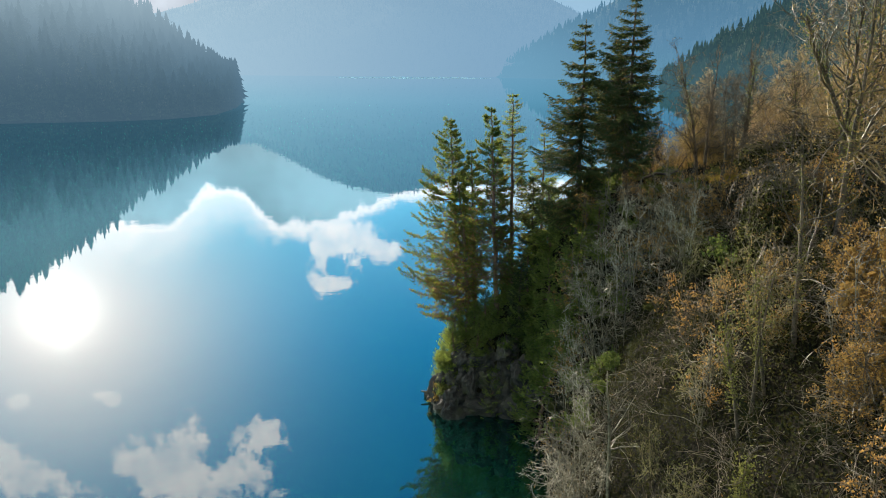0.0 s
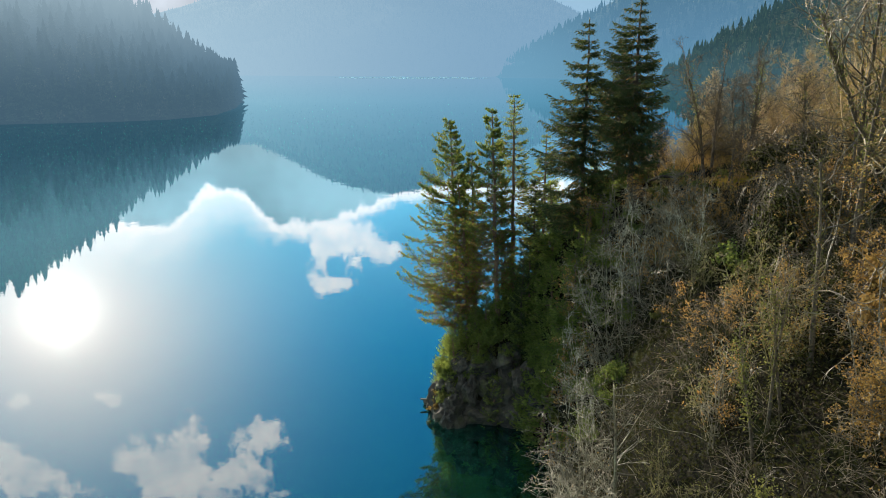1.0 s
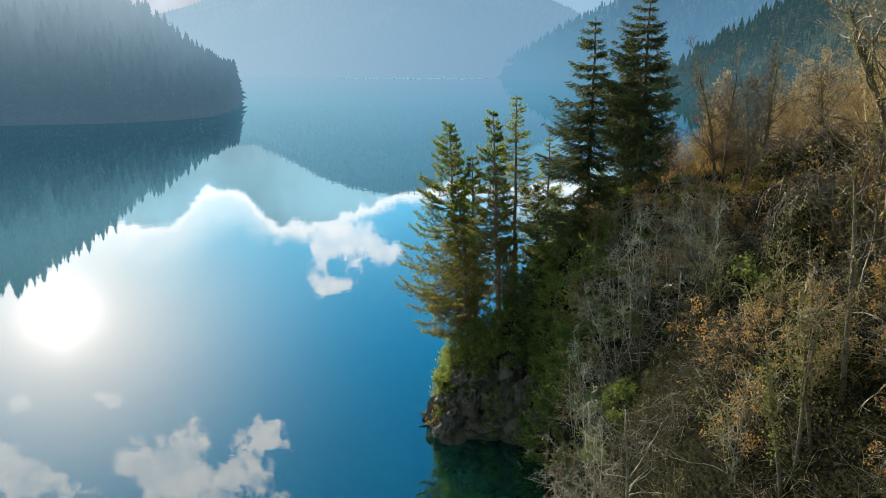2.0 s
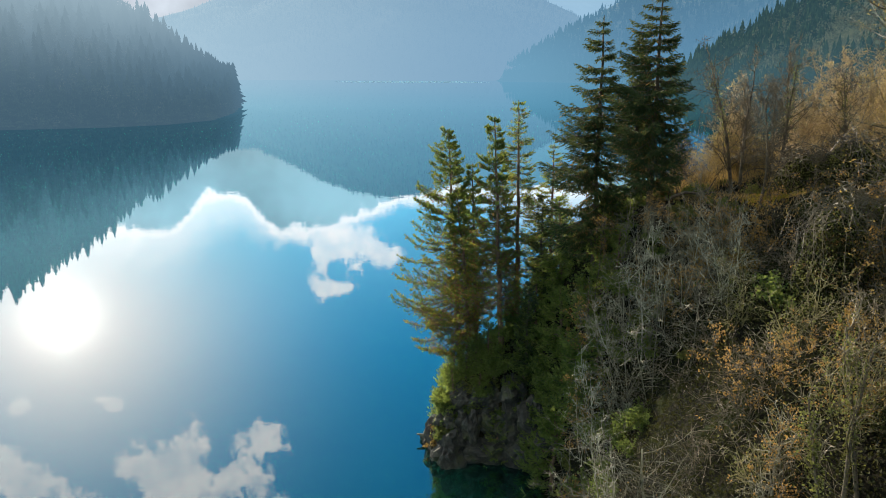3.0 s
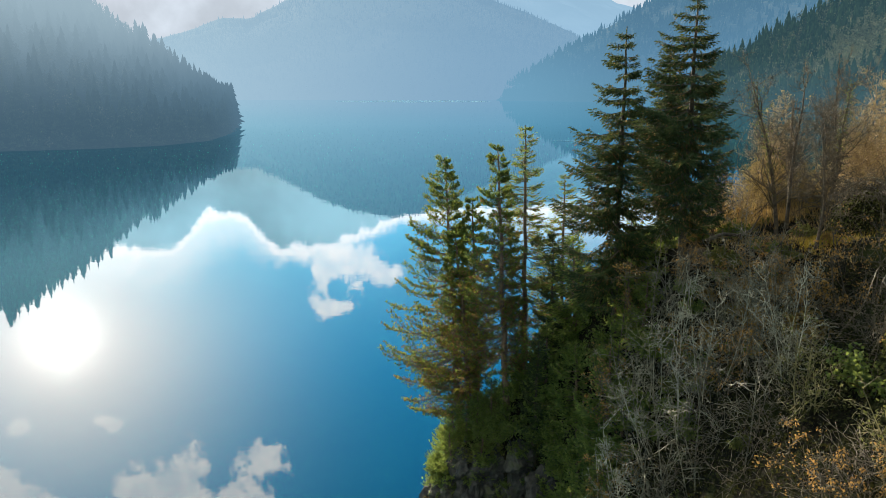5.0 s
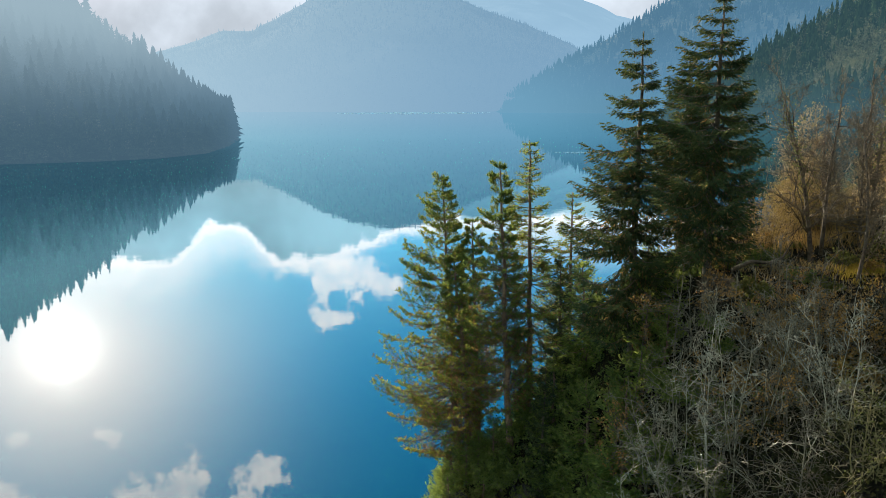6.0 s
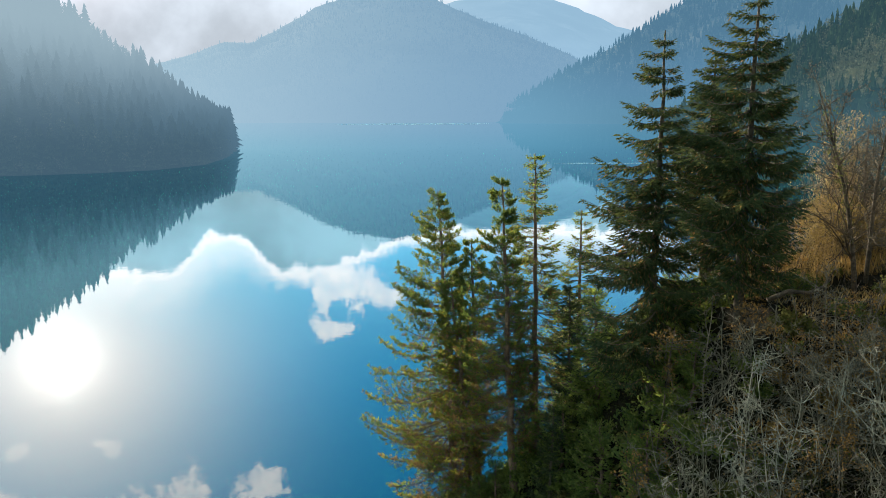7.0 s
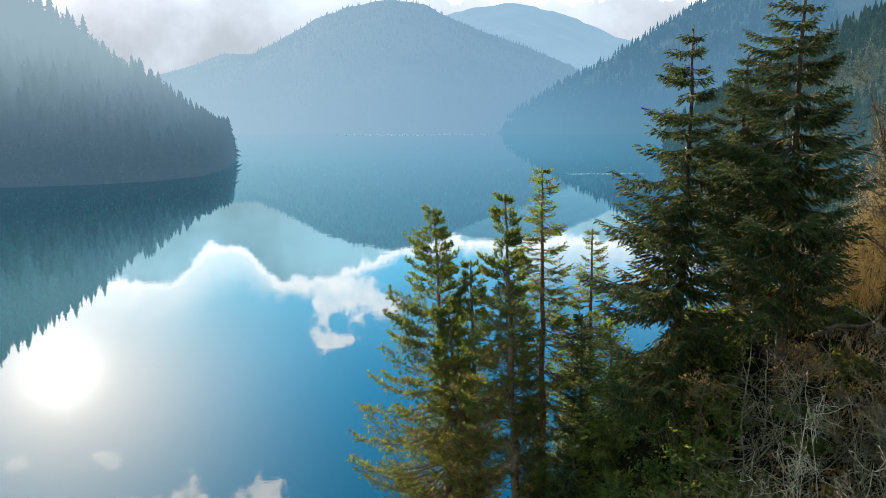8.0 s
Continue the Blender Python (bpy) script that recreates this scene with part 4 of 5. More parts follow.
# the bank on the near side and the slope above it
for k in range(26):
    x, y = rng.uniform(7, 20), rng.uniform(-16, 12)
    if inland(x, y) > 0.5:
        plant(SHRUB[rng.randrange(3)], x, y, rng.uniform(0.7, 1.1))
for k in range(16):
    x, y = rng.uniform(22, 60), rng.uniform(-30, 45)
    plant(BARE[rng.choice((1, 2, 3))], x, y, rng.uniform(0.8, 1.2), tip=(4, 4))
for x, y, high, seed, way in ((9.2, 22.0, 4.6, 133, (-0.05, 0.0)), (10.0, 22.3, 4.8, 135, (-0.06, 0.1)), (8.2, 19.6, 3.0, 136, (0.1, 0.0))):
    ivied = bare_tree("ivied_trunk", high, seed, BROWN_BARK, "broken trunk hung with thick yellow-green ivy", spread=0.40, limbs=8, ivy=650, ivy_from=0.45, lean=way)
    stand(ivied, x, y, None, 0)
birch = bare_tree("slender_birch", 6.0, 131, PALE_BARK, "pale leafless birch with a forked stem on the bank", spread=0.40, limbs=13, stems=2, thin=0.42, leaf=OCHRE, leaves=20, stout=0.50, fine=1.3)
stand(birch, 9.3, 38.1, None, 40)
used.add(birch.name)
plant(birch, 7.4, 39.4, 0.72, tip=(4, 4))
for x, y, size in ((12.4, 37.4, 0.45), (8.3, 39.6, 0.6), (11.0, 35.4, 0.5)):
    plant(birch, x, y, size, tip=(22, 22))
GREY_SAPLING = [bare_tree("grey_sapling", 5.4, 181, PALE_BARK, "thin grey many-stemmed leafless sapling on the bank", spread=0.46, limbs=10, stems=3, thin=0.4, stout=0.40, fine=1.1),
                bare_tree("grey_sapling", 4.6, 182, GREY_BARK, "thin leafless sapling with spreading grey twigs", spread=0.62, limbs=16, thin=0.5, stout=0.48, low=0.2, fine=1.1)]
for i, x, y, size in ((0, 9.9, 37.9, 1.0), (1, 8.0, 38.2, 1.1), (0, 7.0, 36.6, 0.9), (1, 8.7, 35.4, 1.0), (1, 10.6, 36.8, 0.9), (0, 6.9, 39.4, 0.9), (1, 7.5, 40.6, 0.9), (0, 8.6, 40.0, 0.8), (1, 6.6, 34.2, 1.0), (1, 9.6, 40.2, 0.8),
                      (0, 11.2, 35.0, 0.9), (1, 9.4, 33.4, 0.9), (0, 6.0, 30.6, 0.8), (1, 5.9, 29.2, 1.1), (0, 6.5, 31.8, 1.0)):
    tagged(plant(GREY_SAPLING[i], x, y, size, tip=(8, 8)), group="grey saplings on the bank")
for x, y, size in ((10.0, 38.6, 0.26), (8.9, 41.2, 0.20)):
    plant(SHRUB[3], x, y, size)
sapling = bare_tree("leaf_hung_sapling", 6.8, 134, BROWN_BARK, "thin sapling with a cluster of withered ochre leaves", spread=0.24, limbs=12, thin=0.4, leaf=OCHRE, leaves=420, stout=0.5, low=0.6)
stand(sapling, 7.5, 42.2, None, 10)
# the crest: dark-stemmed trees on its edge, fine-twigged ones behind
for x, y, high, seed, ivy, way in ((14.30, 43.8, 6.9, 141, 500, (0.02, 0.03)), (14.85, 44.2, 6.4, 142, 0, (0.05, 0.0)), (14.67, 41.2, 5.4, 143, 0, (0.06, 0.02)),
                                   (13.2, 46.4, 3.6, 144, 0, (-0.2, 0.0)), (17.6, 46.2, 5.8, 145, 500, (0.0, 0.0)), (19.4, 43.4, 5.6, 146, 300, (-0.05, 0.0)), (16.0, 46.9, 5.6, 147, 0, (0.0, 0.0)), (16.7, 45.0, 5.0, 148, 0, (0.08, 0.0)), (18.6, 48.4, 6.2, 149, 0, (0.0, 0.0))):
    t = bare_tree("bare_tree", high, seed, DARK_TWIG, "leafless dark-stemmed tree with gold-leaved ivy on the crest" if ivy else "leafless dark-stemmed tree with fine twigs on the crest",
                  spread=0.44, limbs=30, stout=0.66, thin=1.0, low=0.16, fine=1.6, ivy=ivy, ivy_from=0.4, lean=way)
    stand(t, x, y, None, 0)
HAZEL = [bare_tree("hazel_tree", 6.4, 151, RUSSET_BARK, "fine-twigged brown tree with withered leaves behind the crest", spread=0.50, limbs=28, stout=0.72, thin=0.7, low=0.10, leaf=STRAW, leaves=1300, fine=1.5, leaf_size=1.0),
         bare_tree("hazel_tree", 5.8, 152, RUSSET_BARK, "round brown leafless tree with dense fine twigs", spread=0.56, limbs=30, stout=0.68, thin=0.7, low=0.08, leaf=STRAW, leaves=1300, fine=1.5, leaf_size=1.0)]
for ob in HAZEL:
    tagged(ob, group="fine-twigged trees behind the crest")
count = 0
while count < 230:
    x, y = rng.uniform(15, 54), rng.uniform(46, 84)
    if inland(x, y) < 0.8 or x > 10 + 0.62 * y or x < 14.9 + 0.40 * (y - 46):
        continue
    plant(HAZEL[rng.randrange(2)], x, y, rng.uniform(0.62, 0.95), tip=(5, 5))
    count += 1
count = 0
while count < 70:
    x, y = rng.uniform(12.6, 24), rng.uniform(45.5, 64)
    if inland(x, y) < 0.5 or x > 16.4 + 0.42 * (y - 46):
        continue
    plant(SHRUB[5], x, y, rng.uniform(0.36, 0.62))
    count += 1


def vine_heap(name, r, h, seed, label):
    """A heap of arching canes over leaves; the core's shade is put in as darker leaves."""
    rng = random.Random(seed)
    root, canes, dark, light = new(name), Tubes(), Blades(), Blades()
    for _ in range(46):
        a, b = rng.uniform(0, 6.28), rng.uniform(0, 6.28)
        p = Vector((0.35 * r * math.cos(b), 0.35 * r * math.sin(b), h * rng.uniform(0.55, 1.0)))
        far = r * rng.uniform(0.7, 1.25)
        pts = []
        for k in range(7):
            q = k / 6
            pts.append(p + Vector((far * q * math.cos(a + 0.4 * q), far * q * math.sin(a + 0.4 * q), h * (0.22 * math.sin(2.2 * q) - 0.85 * q * q))) + rand_vec(rng) * 0.20)
        canes.add(pts, [0.018 - 0.0018 * k for k in range(7)], 4)
        for k in range(2, 6):
            for _ in range(2):
                d = (rand_vec(rng) + (pts[k + 1] - pts[k]).normalized()).normalized() * rng.uniform(0.3, 0.8)
                canes.add([pts[k], pts[k] + d * 0.5 + rand_vec(rng) * 0.08, pts[k] + d], [0.009, 0.007, 0.005], 3)
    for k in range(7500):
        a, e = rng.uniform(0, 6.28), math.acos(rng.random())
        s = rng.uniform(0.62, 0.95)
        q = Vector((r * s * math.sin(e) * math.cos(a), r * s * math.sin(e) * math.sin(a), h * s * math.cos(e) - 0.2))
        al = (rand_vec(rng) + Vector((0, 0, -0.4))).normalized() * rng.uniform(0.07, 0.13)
        # lighter leaves only in the outer shell, as if lit; the shaded core dark
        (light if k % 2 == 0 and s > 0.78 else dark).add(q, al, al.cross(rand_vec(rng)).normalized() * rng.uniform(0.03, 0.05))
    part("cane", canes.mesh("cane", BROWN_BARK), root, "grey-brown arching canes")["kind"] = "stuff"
    part("foliage", joined("foliage", [(dark, BRAMBLE_SHADE), (light, IVY)]), root)["kind"] = "stuff"
    return tagged(root, label, "shrub")


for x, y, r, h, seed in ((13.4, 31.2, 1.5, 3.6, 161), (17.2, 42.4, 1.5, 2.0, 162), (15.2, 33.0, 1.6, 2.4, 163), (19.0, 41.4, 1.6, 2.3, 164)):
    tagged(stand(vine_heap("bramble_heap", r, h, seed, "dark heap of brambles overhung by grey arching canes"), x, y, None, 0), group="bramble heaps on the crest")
leaning = bare_tree("leaning_tree", 9.6, 171, BROWN_BARK, "big dark leaning leafless tree grown over with ivy", spread=0.52, limbs=20, thin=1.3, stout=0.6, low=0.35, ivy=1100, ivy_from=0.25, lean=(-1.7, 0.15))
stand(leaning, 18.6, 29.6, None, 0)

for x, y, size in ((10.6, 18.2, 0.9), (11.3, 17.3, 0.9), (11.0, 19.7, 0.8), (13.2, 24.0, 1.0), (12.6, 21.5, 0.9), (13.6, 22.6, 1.1), (14.2, 25.5, 1.0), (11.8, 18.5, 0.9), (12.8, 19.5, 1.0)):
    plant(SHRUB[3], x, y, size)
for k in range(13):
    plant(SHRUB[rng.choice((0, 2, 1))], rng.uniform(10.6, 13.6), rng.uniform(36.5, 40.0), rng.uniform(0.5, 0.75))
for x, y, size in ((9.0, 41.6, 0.8), (9.8, 41.4, 0.7), (8.6, 41.0, 0.7), (8.2, 40.2, 0.9), (10.6, 40.4, 0.6), (11.6, 40.8, 0.6), (12.6, 40.2, 0.6), (9.4, 40.6, 0.6), (11.0, 38.0, 0.7), (11.4, 39.6, 0.7), (10.2, 37.2, 0.8), (11.6, 37.4, 0.8), (12.2, 38.6, 0.7), (9.9, 38.9, 0.8), (7.4, 39.6, 0.8), (8.4, 40.2, 0.7), (9.6, 39.4, 0.75), (10.4, 40.4, 0.6), (9.2, 37.6, 0.7), (10.8, 38.6, 0.7), (8.0, 38.8, 0.6)):
    plant(SHRUB[rng.choice((1, 0, 2))], x, y, size)

# evergreen and mossy bushes
def leafy_bush(name, r, h, seed, mat, label, leaves=1400, size=0.13):
    """A low bush: stems fanning out of one foot, with leaves in clumps along them."""
    rng = random.Random(seed)
    root, stems, coat = new(name), Tubes(), Blades()
    for _ in range(22):
        a, k = rng.uniform(0, 6.28), rng.random() ** 0.5
        end = Vector((r * k * math.cos(a), r * k * math.sin(a), h * rng.uniform(0.45, 1.0) * (1.1 - 0.5 * k)))
        mid = end * 0.5 + Vector((0, 0, 0.18 * h))
        stems.add([Vector((0, 0, -0.3)), mid, end], [0.03, 0.018, 0.008], 3)
        for _ in range(leaves // 22):
            s = rng.uniform(0.25, 1.05)
            q = (Vector((0, 0, -0.3)).lerp(mid, s * 2) if s < 0.5 else mid.lerp(end, s * 2 - 1)) + rand_vec(rng) * (0.22 * r * rng.random())
            al = (rand_vec(rng) + Vector((0, 0, -0.3))).normalized() * size * rng.uniform(0.7, 1.3)
            coat.add(q, al, al.cross(rand_vec(rng)).normalized() * size * rng.uniform(0.28, 0.42))
    part("stem", stems.mesh("stem", BROWN_BARK), root)["kind"] = "stuff"
    part("foliage", coat.mesh("foliage", mat), root)["kind"] = "stuff"
    return tagged(root, label, "shrub")


MOSS = leafy("dark_evergreen_leaves", (0.050, 0.092, 0.034), (0.20, 0.25, 0.065), 0.52, (0.28, 0.32, 0.06))
BUSH = [leafy_bush("evergreen_bush", 1.1, 1.3, 201, MOSS, "dark evergreen bush clinging to the rock"),
        leafy_bush("yellowing_bush", 0.9, 1.0, 202, IVY, "low yellow-green bush on the rock"),
        leafy_bush("ochre_bush", 0.9, 1.1, 203, OCHRE, "low bush with ochre autumn leaves")]
for ob in BUSH:
    tagged(ob, group="low bushes on the rock and bank")
for k in range(20):
    plant(BUSH[0], rng.uniform(6.8, 9.6), rng.uniform(34, 41), rng.uniform(0.6, 0.95), 0.1, (8, 8))
for k in range(60):
    x, y = rng.uniform(-0.6, 7.5), rng.uniform(46.6, 49.2) if k % 3 else rng.uniform(40, 47)
    if inland(x, y) > 0.25 and (x < 0.4 or ground_height(x, y) > 4.6):
        plant(BUSH[0 if rng.random() < 0.85 else 1], x, y, rng.uniform(0.6, 1.2), 0.1, (8, 8))
for k in range(46):
    x, y = rng.uniform(5.2, 9.2), rng.uniform(40.2, 46.2)
    if inland(x, y) > 0.2:
        plant(BUSH[0 if k % 4 else 1], x, y, rng.uniform(0.7, 1.15), 0.1, (8, 8))
for k in range(16):
    plant(BUSH[(0, 0, 1, 2)[k % 4]], rng.uniform(9.2, 13.0), rng.uniform(37.6, 41.4), rng.uniform(0.4, 0.7), 0.1, (8, 8))
for x, y, z, size in ((1.4, 47.2, 3.0, 0.5), (2.3, 47.1, 4.0, 0.6), (3.2, 46.9, 2.8, 0.5), (3.9, 46.9, 4.6, 0.6), (4.8, 46.6, 3.2, 0.7), (0.9, 47.6, 2.2, 0.5), (5.4, 45.8, 2.6, 0.7), (2.9, 47.2, 5.2, 0.6), (4.6, 46.8, 5.4, 0.7), (5.8, 45.4, 4.2, 0.7), (6.3, 44.4, 2.6, 0.7)):
    plant(BUSH[0], x, y + 0.35, size, 0.1, (8, 8), z=z)
for i, x, y, size in ((1, 0.2, 49.5, 0.75), (1, 0.7, 50.0, 0.8), (1, -0.3, 49.9, 0.6), (1, 1.3, 49.4, 0.7), (1, 0.2, 50.6, 0.8), (1, 2.6, 48.9, 0.7), (1, 1.9, 49.0, 0.6)):
    plant(YOUNG[i], x, y, size, 0.2, (4, 4))
for i, x, y, size in ((2, -0.2, 48.5, 0.75), (2, 0.5, 48.0, 0.6), (1, 0.4, 48.9, 0.8), (1, 2.4, 48.9, 0.8), (1, 3.2, 49.0, 0.7)):
    plant(BUSH[i], x, y, size, 0.1, (8, 8))
plant(BUSH[1], 9.7, 34.2, 0.6, 0.1, (8, 8))
plant(BUSH[1], 10.2, 38.4, 0.35, 0.0, (8, 8))
for k in range(22):
    plant(BUSH[0 if k % 5 else 2], rng.uniform(9.2, 13.0), rng.uniform(43.6, 50), rng.uniform(0.5, 0.85), 0.1, (8, 8))
for k in range(20):
    plant(BUSH[0], rng.uniform(1.6, 4.6), rng.uniform(48.6, 51.0), rng.uniform(0.7, 1.1), 0.1, (8, 8))
for i, x, y, size in ((1, 0.2, 48.0, 1.1), (2, -0.4, 48.3, 0.9), (0, 6.6, 44.0, 1.4),
                      (1, 2.6, 48.1, 1.0), (0, 0.4, 48.6, 1.2), (1, 1.6, 48.4, 1.0), (0, 3.6, 48.2, 1.2), (0, 6.8, 41.6, 1.3), (0, 7.4, 40.2, 1.2), (1, 5.0, 47.6, 0.9), 
                      (0, 6.6, 38.0, 1.2), (0, 7.6, 36.0, 0.9), (1, 9.2, 39.6, 0.9), (2, 10.3, 39.5, 0.9), (2, 11.6, 39.0, 1.0), (2, 12.5, 36.5, 1.0), (1, 11.2, 41.4, 0.8),
                      (1, 15.2, 43.0, 0.8), (0, 12.2, 32.0, 1.2), (2, 13.0, 22.0, 1.6), (2, 14.0, 24.0, 1.7), (2, 12.0, 19.0, 1.5), (1, 13.4, 40.8, 0.7), (0, 13.5, 45.0, 0.45), (1, 14.4, 45.2, 0.4), (0, 13.9, 45.9, 0.4), (2, 10.6, 40.6, 0.5), (2, 11.6, 40.2, 0.6), (0, 10.0, 40.6, 0.6), (0, 11.0, 41.0, 0.5), (2, 12.4, 39.4, 0.7), (2, 15.4, 41.6, 0.5), (2, 16.2, 42.4, 0.5)):
    plant(BUSH[i], x, y, size, 0.1, (8, 8))

# rocks at the water's edge
def boulder(name, seed, label, rough=0.35):
    bm = bmesh.new()
    bmesh.ops.create_icosphere(bm, subdivisions=4, radius=1.0)
    off = Vector((seed * 7.3, seed * 3.1, 0))
    for v in bm.verts:
        p = v.co
        near, coarse = noise.voronoi(p * 3.4 + off)[0], noise.voronoi(p * 1.5 + off)[0]
        d = 1 + rough * noise.fractal(p * 0.9 + off, 0.8, 2.0, 6) + 0.55 * (coarse[0] - 0.4) + 0.30 * min(0.35, near[1] - near[0]) - 0.08
        v.co = p * d
    me = bpy.data.meshes.new(name)
    bm.to_mesh(me)
    bm.free()
    me.materials.append(ROCK)
    return tagged(new(name, me), label, "rock")


ROCKS = [boulder("boulder", k, "rough grey limestone boulder at the water's edge") for k in (1, 2, 3)]
for i, x, y, z, sx, sy, sz, turn in ((0, -0.1, 48.8, 0.7, 0.9, 1.0, 1.3, 10), (1, 0.6, 47.6, 0.6, 1.7, 1.0, 1.2, 60), (2, 2.4, 47.3, 0.5, 1.6, 0.9, 1.0, 0), (0, 4.2, 47.2, 0.4, 1.5, 0.9, 1.2, 140),
                                     (1, 0.6, 48.4, 1.8, 1.0, 0.9, 1.1, 200), (1, -0.6, 49.6, 0.2, 0.8, 0.9, 0.8, 30), (2, 5.6, 46.4, 0.8, 1.2, 1.2, 1.4, 170),
                                     (2, 1.6, 47.9, 2.2, 1.3, 0.8, 1.2, 80), (0, 2.9, 47.8, 2.0, 1.2, 0.8, 1.1, 300), (1, 4.2, 47.6, 2.4, 1.2, 0.8, 1.3, 20), (2, 1.3, 48.2, 3.4, 1.0, 0.8, 0.9, 130),
                                     (0, 2.6, 48.2, 3.5, 1.2, 0.8, 1.0, 220), (1, 4.0, 48.0, 4.1, 1.1, 0.8, 1.0, 270), (0, 5.3, 46.9, 2.8, 1.1, 0.9, 1.2, 50), (2, 6.2, 45.4, 2.2, 1.1, 1.2, 1.3, 10)):
    ob = tagged(plant(ROCKS[i], x, y, 1.0, 0, z=z, turn=turn, lean=(0, 0)), group="boulders at the water's edge")
    ob.matrix_basis = pose(x, y, z, 0, 0, turn) @ Matrix.Diagonal((sx, sy, sz, 1))
mound = boulder("mossy_boulder", 5, "dark mossy boulder on the crest")
mound.matrix_basis = pose(13.45, 43.1, 15.9, 0, 0, 30) @ Matrix.Diagonal((0.75, 0.6, 0.42, 1))

# fallen leaves and low brushwood
litter, brush = Blades(), Tubes()
rng = random.Random(77)
count = 0
while count < 3600:
    x, y = rng.uniform(4.5, 24), rng.uniform(12, 52)
    if inland(x, y) < 0.1 or x > 10 + 0.42 * y or (x < 13 and rng.random() < 0.90):
        continue
    count += 1
    p = Vector((x, y, ground_height(x, y) + 0.03))
    al = (rand_vec(rng) + Vector((0, 0, 0.2))).normalized() * rng.uniform(0.08, 0.17)
    litter.add(p, al, al.cross(rand_vec(rng)).normalized() * rng.uniform(0.03, 0.06))
    if count % 2:
        d = (rand_vec(rng) + Vector((0, 0, 0.9))).normalized() * rng.uniform(0.4, 1.3)
        brush.add([p, p + d * 0.5 + rand_vec(rng) * 0.1, p + d + rand_vec(rng) * 0.25], [0.012, 0.009, 0.005], 3)
for _ in range(1300):
    x, y = rng.gauss(11.6, 1.5), rng.gauss(40.2, 1.5)
    p = Vector((x, y, ground_height(x, y) + 0.05 + 0.25 * rng.random() ** 2))
    al = (rand_vec(rng) + Vector((0, 0, 0.2))).normalized() * rng.uniform(0.07, 0.14)
    litter.add(p, al, al.cross(rand_vec(rng)).normalized() * rng.uniform(0.03, 0.05))
tagged(new("fallen_leaves", litter.mesh("fallen_leaves", LITTER)), "fallen ochre leaves over the bank", "leaves", kind="stuff")
tagged(new("undergrowth", brush.mesh("undergrowth", DARK_BARK)), "dry brown brushwood and stalks on the bank", "undergrowth", kind="stuff")

# fine twigs tangled over the bank
twine = Tubes()
rng = random.Random(79)
count = 0
while count < 3400:
    x, y = rng.uniform(4.6, 17), rng.uniform(13, 43)
    if inland(x, y) < 0.1 or x > 9 + 0.24 * y or (x > 9 and y > 40) or fbm(x, y, 0.40, 2, 41.0) < 0.10:
        continue
    count += 1
    p = Vector((x, y, ground_height(x, y) + rng.random() * 0.25))
    d = (rand_vec(rng) + Vector((-0.2, 0, 0.75))).normalized()
    long, bow = rng.uniform(0.5, 1.7), rand_vec(rng) * 0.35 + Vector((0, 0, -0.35))
    pts = [p + d * (long * k / 4) + bow * (long * (k / 4) ** 2) for k in range(5)]
    twine.add(pts, [0.012, 0.0105, 0.009, 0.0075, 0.006], 3)
    for k in (2, 3):
        e = (rand_vec(rng) + d).normalized() * (long * rng.uniform(0.2, 0.4))
        twine.add([pts[k], pts[k] + e * 0.5 + rand_vec(rng) * 0.05, pts[k] + e], [0.008, 0.007, 0.005], 3)
tagged(new("tangled_twigs", twine.mesh("tangled_twigs", TWINE)), "tangle of thin grey-brown twigs over the bank", "undergrowth", kind="stuff")

# brambles carpeting the bank, added dark for the shaded gaps between twigs
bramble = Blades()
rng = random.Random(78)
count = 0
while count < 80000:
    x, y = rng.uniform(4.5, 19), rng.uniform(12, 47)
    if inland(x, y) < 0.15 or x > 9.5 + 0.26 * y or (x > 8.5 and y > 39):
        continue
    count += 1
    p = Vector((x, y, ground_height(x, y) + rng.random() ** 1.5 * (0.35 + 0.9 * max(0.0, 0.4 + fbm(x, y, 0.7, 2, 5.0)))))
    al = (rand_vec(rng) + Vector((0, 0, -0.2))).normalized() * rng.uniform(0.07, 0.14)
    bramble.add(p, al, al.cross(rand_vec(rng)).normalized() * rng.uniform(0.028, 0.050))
tagged(new("brambles", bramble.mesh("brambles", BRAMBLE_SHADE)), "low brambles and ivy carpeting the steep bank, darkened for the shade between twigs", "undergrowth", kind="stuff")

# a boat's faint wake far out, and a breeze line in the bay
def streak(x0, x1, y, w, seed):
    n = 40
    vs = [(x0 + (x1 - x0) * i / n, y + sgn * w * (0.8 + 0.2 * math.sin(0.45 * i + seed * sgn)) * math.sin(math.pi * (i + 0.5) / (n + 1)) ** 0.6, 0.06) for sgn in (-1, 1) for i in range(n + 1)]
    fs = [(i, i + 1, n + 2 + i, n + 1 + i) for i in range(n)]
    return tagged(new("wake_on_water", mesh_of("wake_on_water", vs, fs, FOAM)), "pale line of broken water far out on the lake", "water", kind="structure")


FOAM, foam_nodes = material("broken_water")
foam_look = foam_nodes.add("ShaderNodeBsdfDiffuse")
foam_nodes.put(foam_look.inputs[0], foam_nodes.mix(foam_nodes.noise(foam_nodes.add("ShaderNodeTexCoord").outputs["Object"], 0.03, 3.0), rgb(0.22, 0.46, 0.60), rgb(0.34, 0.58, 0.70)))
foam_blend = foam_nodes.add("ShaderNodeMixShader")
foam_blend.inputs[0].default_value = 0.30
foam_nodes.link(foam_nodes.add("ShaderNodeBsdfTransparent").outputs[0], foam_blend.inputs[1])
foam_nodes.link(foam_look.outputs[0], foam_blend.inputs[2])
finish(foam_nodes, foam_blend.outputs[0])
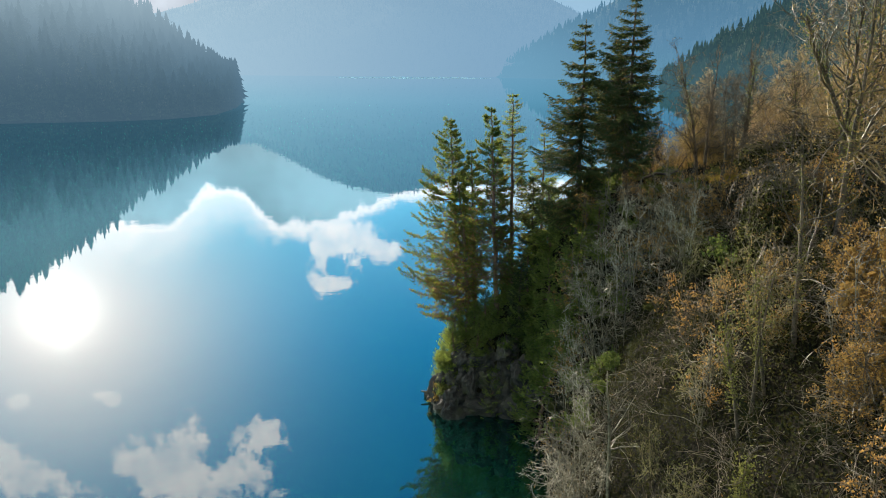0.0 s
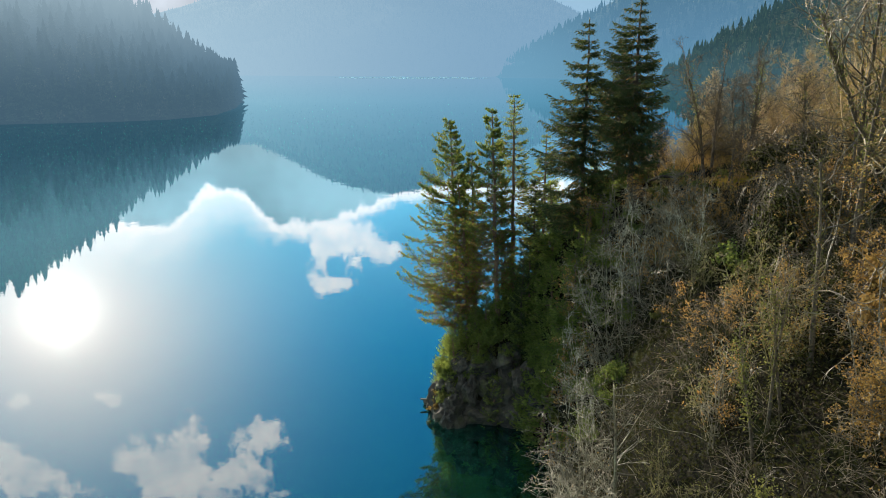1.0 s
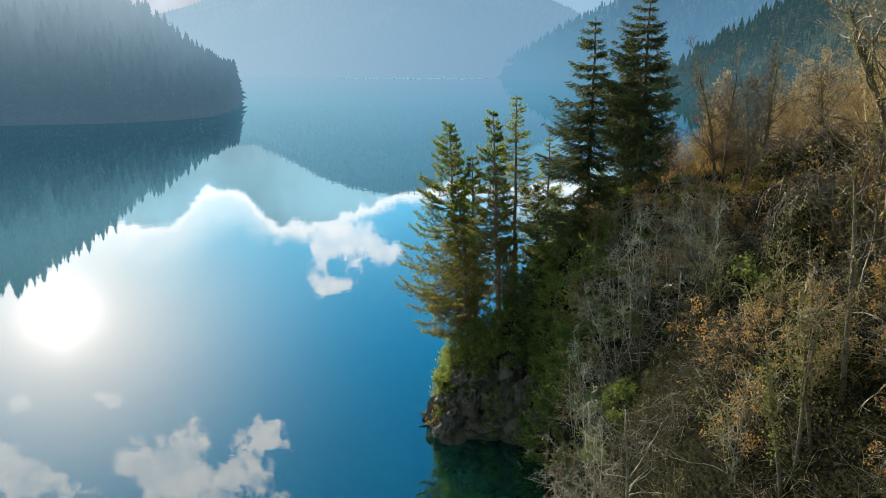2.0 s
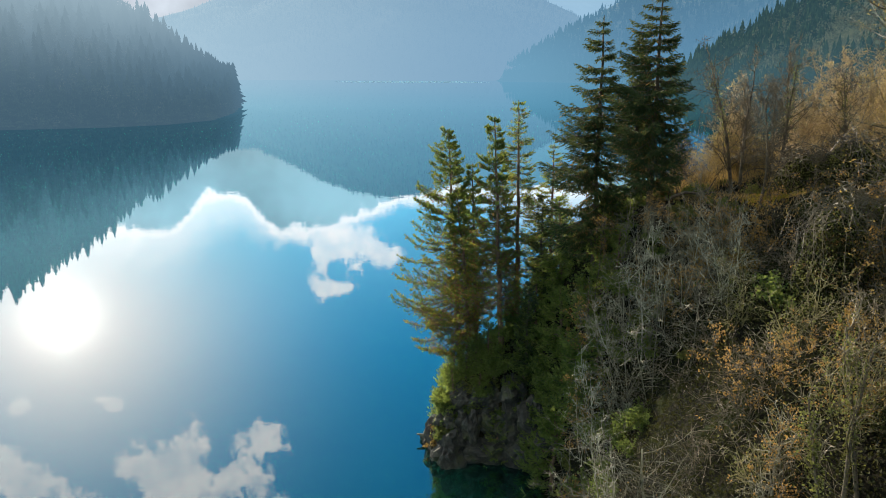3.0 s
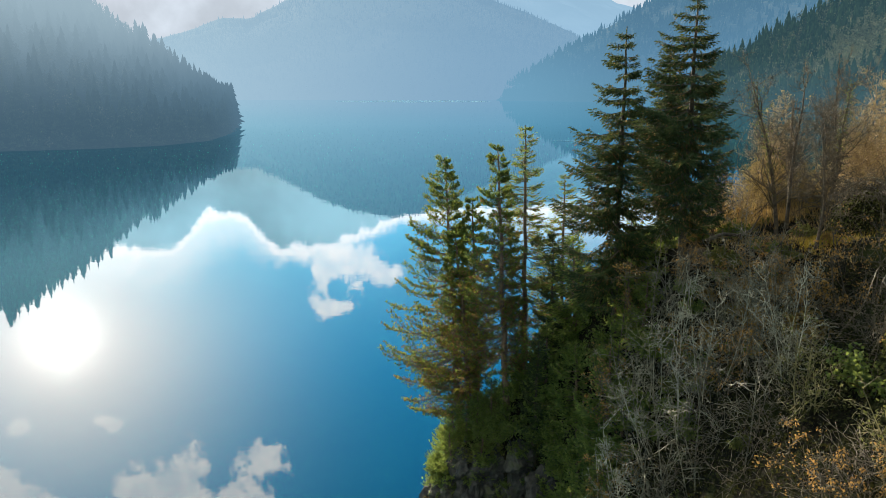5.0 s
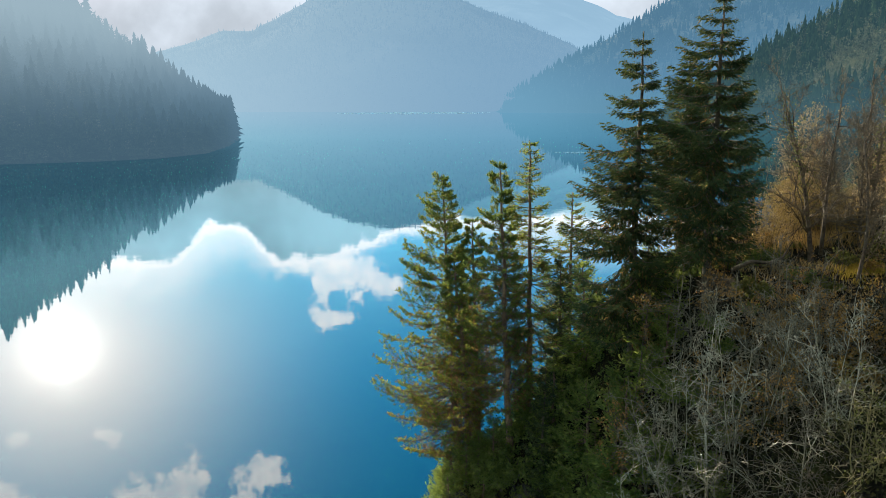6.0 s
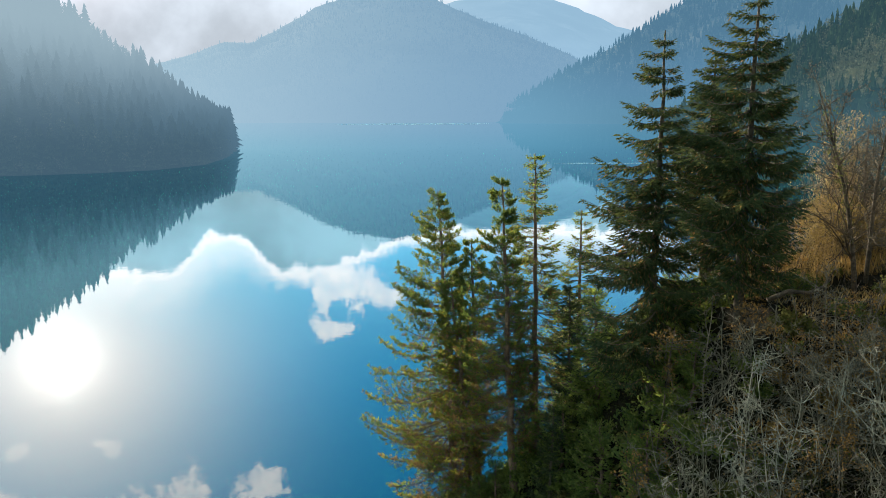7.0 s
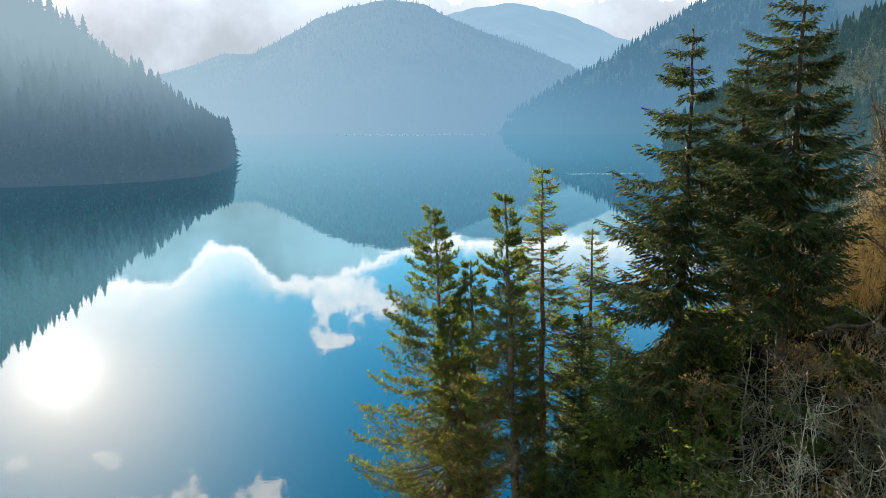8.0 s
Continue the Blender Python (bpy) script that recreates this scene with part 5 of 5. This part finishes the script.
streak(-200, 76, 1400, 110, 1)
streak(46, 84, 350, 5.0, 2)


# a dead branch lying from the great spruces' foot to the boulder
dead = Tubes()
dead.add([Vector((11.1, 43.1, 16.35)), Vector((11.8, 43.2, 16.62)), Vector((12.5, 43.25, 16.55)), Vector((13.0, 43.3, 16.75)), Vector((13.35, 43.35, 17.35))], [0.085, 0.075, 0.065, 0.05, 0.03], 7)
dead.add([Vector((12.5, 43.25, 16.55)), Vector((12.7, 43.1, 16.2)), Vector((12.8, 43.05, 15.7))], [0.05, 0.04, 0.03], 5)
tagged(new("dead_branch", dead.mesh("dead_branch", DARK_BARK)), "dark dead branch lying along the crest's edge", "branch")

# driftwood at the rock's foot
rng = random.Random(5)
drift = Tubes()
drift.add([Vector((-1.7, 49.4, 0.5)), Vector((-1.2, 49.4, 0.45)), Vector((-0.6, 49.5, 0.5)), Vector((0.2, 49.6, 0.7))], [0.05, 0.09, 0.12, 0.13], 8)
tagged(new("driftwood_log", drift.mesh("driftwood_log", DARK_BARK)), "dark weathered log jutting from the rocks over the water", "log")

# sunlit autumn grass on the crest
tufts, straw, golden = Blades(), Blades(), Blades()
rng = random.Random(31)
for _ in range(3600):
    x, y = rng.gauss(15.6, 0.6), rng.gauss(41.9, 0.5)
    p = Vector((x, y, ground_height(x, y)))
    al = Vector((rng.gauss(0, 0.3), rng.gauss(0, 0.3), 1)).normalized() * rng.uniform(0.10, 0.26)
    tufts.add(p, al, al.cross(rand_vec(rng)).normalized() * rng.uniform(0.012, 0.025))
for _ in range(5200):
    x, y = rng.uniform(11.5, 23), rng.gauss(43.2, 1.8)
    if fbm(x, y, 0.5, 3, 8.0) < -0.05:
        continue
    p = Vector((x, y, ground_height(x, y)))
    al = Vector((rng.gauss(0, 0.45), rng.gauss(0, 0.45), 1)).normalized() * rng.uniform(0.10, 0.32)
    straw.add(p, al, al.cross(rand_vec(rng)).normalized() * rng.uniform(0.010, 0.022))
for _ in range(15000):
    x, y = rng.uniform(12.2, 24), rng.uniform(44.6, 62)
    if inland(x, y) < 0.3 or x > 17.5 + 0.42 * (y - 46):
        continue
    p = Vector((x, y, ground_height(x, y)))
    al = Vector((rng.gauss(0, 0.35), rng.gauss(0, 0.35), 1)).normalized() * rng.uniform(0.35, 0.95)
    golden.add(p, al, al.cross(rand_vec(rng)).normalized() * rng.uniform(0.012, 0.026))
tagged(new("tall_grass", golden.mesh("tall_grass", TALL_GRASS)), "tall golden withered grass on the slope behind the crest", "grass", kind="stuff")
tagged(new("dry_grass", straw.mesh("dry_grass", STRAW)), "dry tan grass and stalks along the crest", "grass", kind="stuff")
tagged(new("grass", tufts.mesh("grass", GRASS)), "sunlit yellow autumn grass on the crest", "grass", kind="stuff")
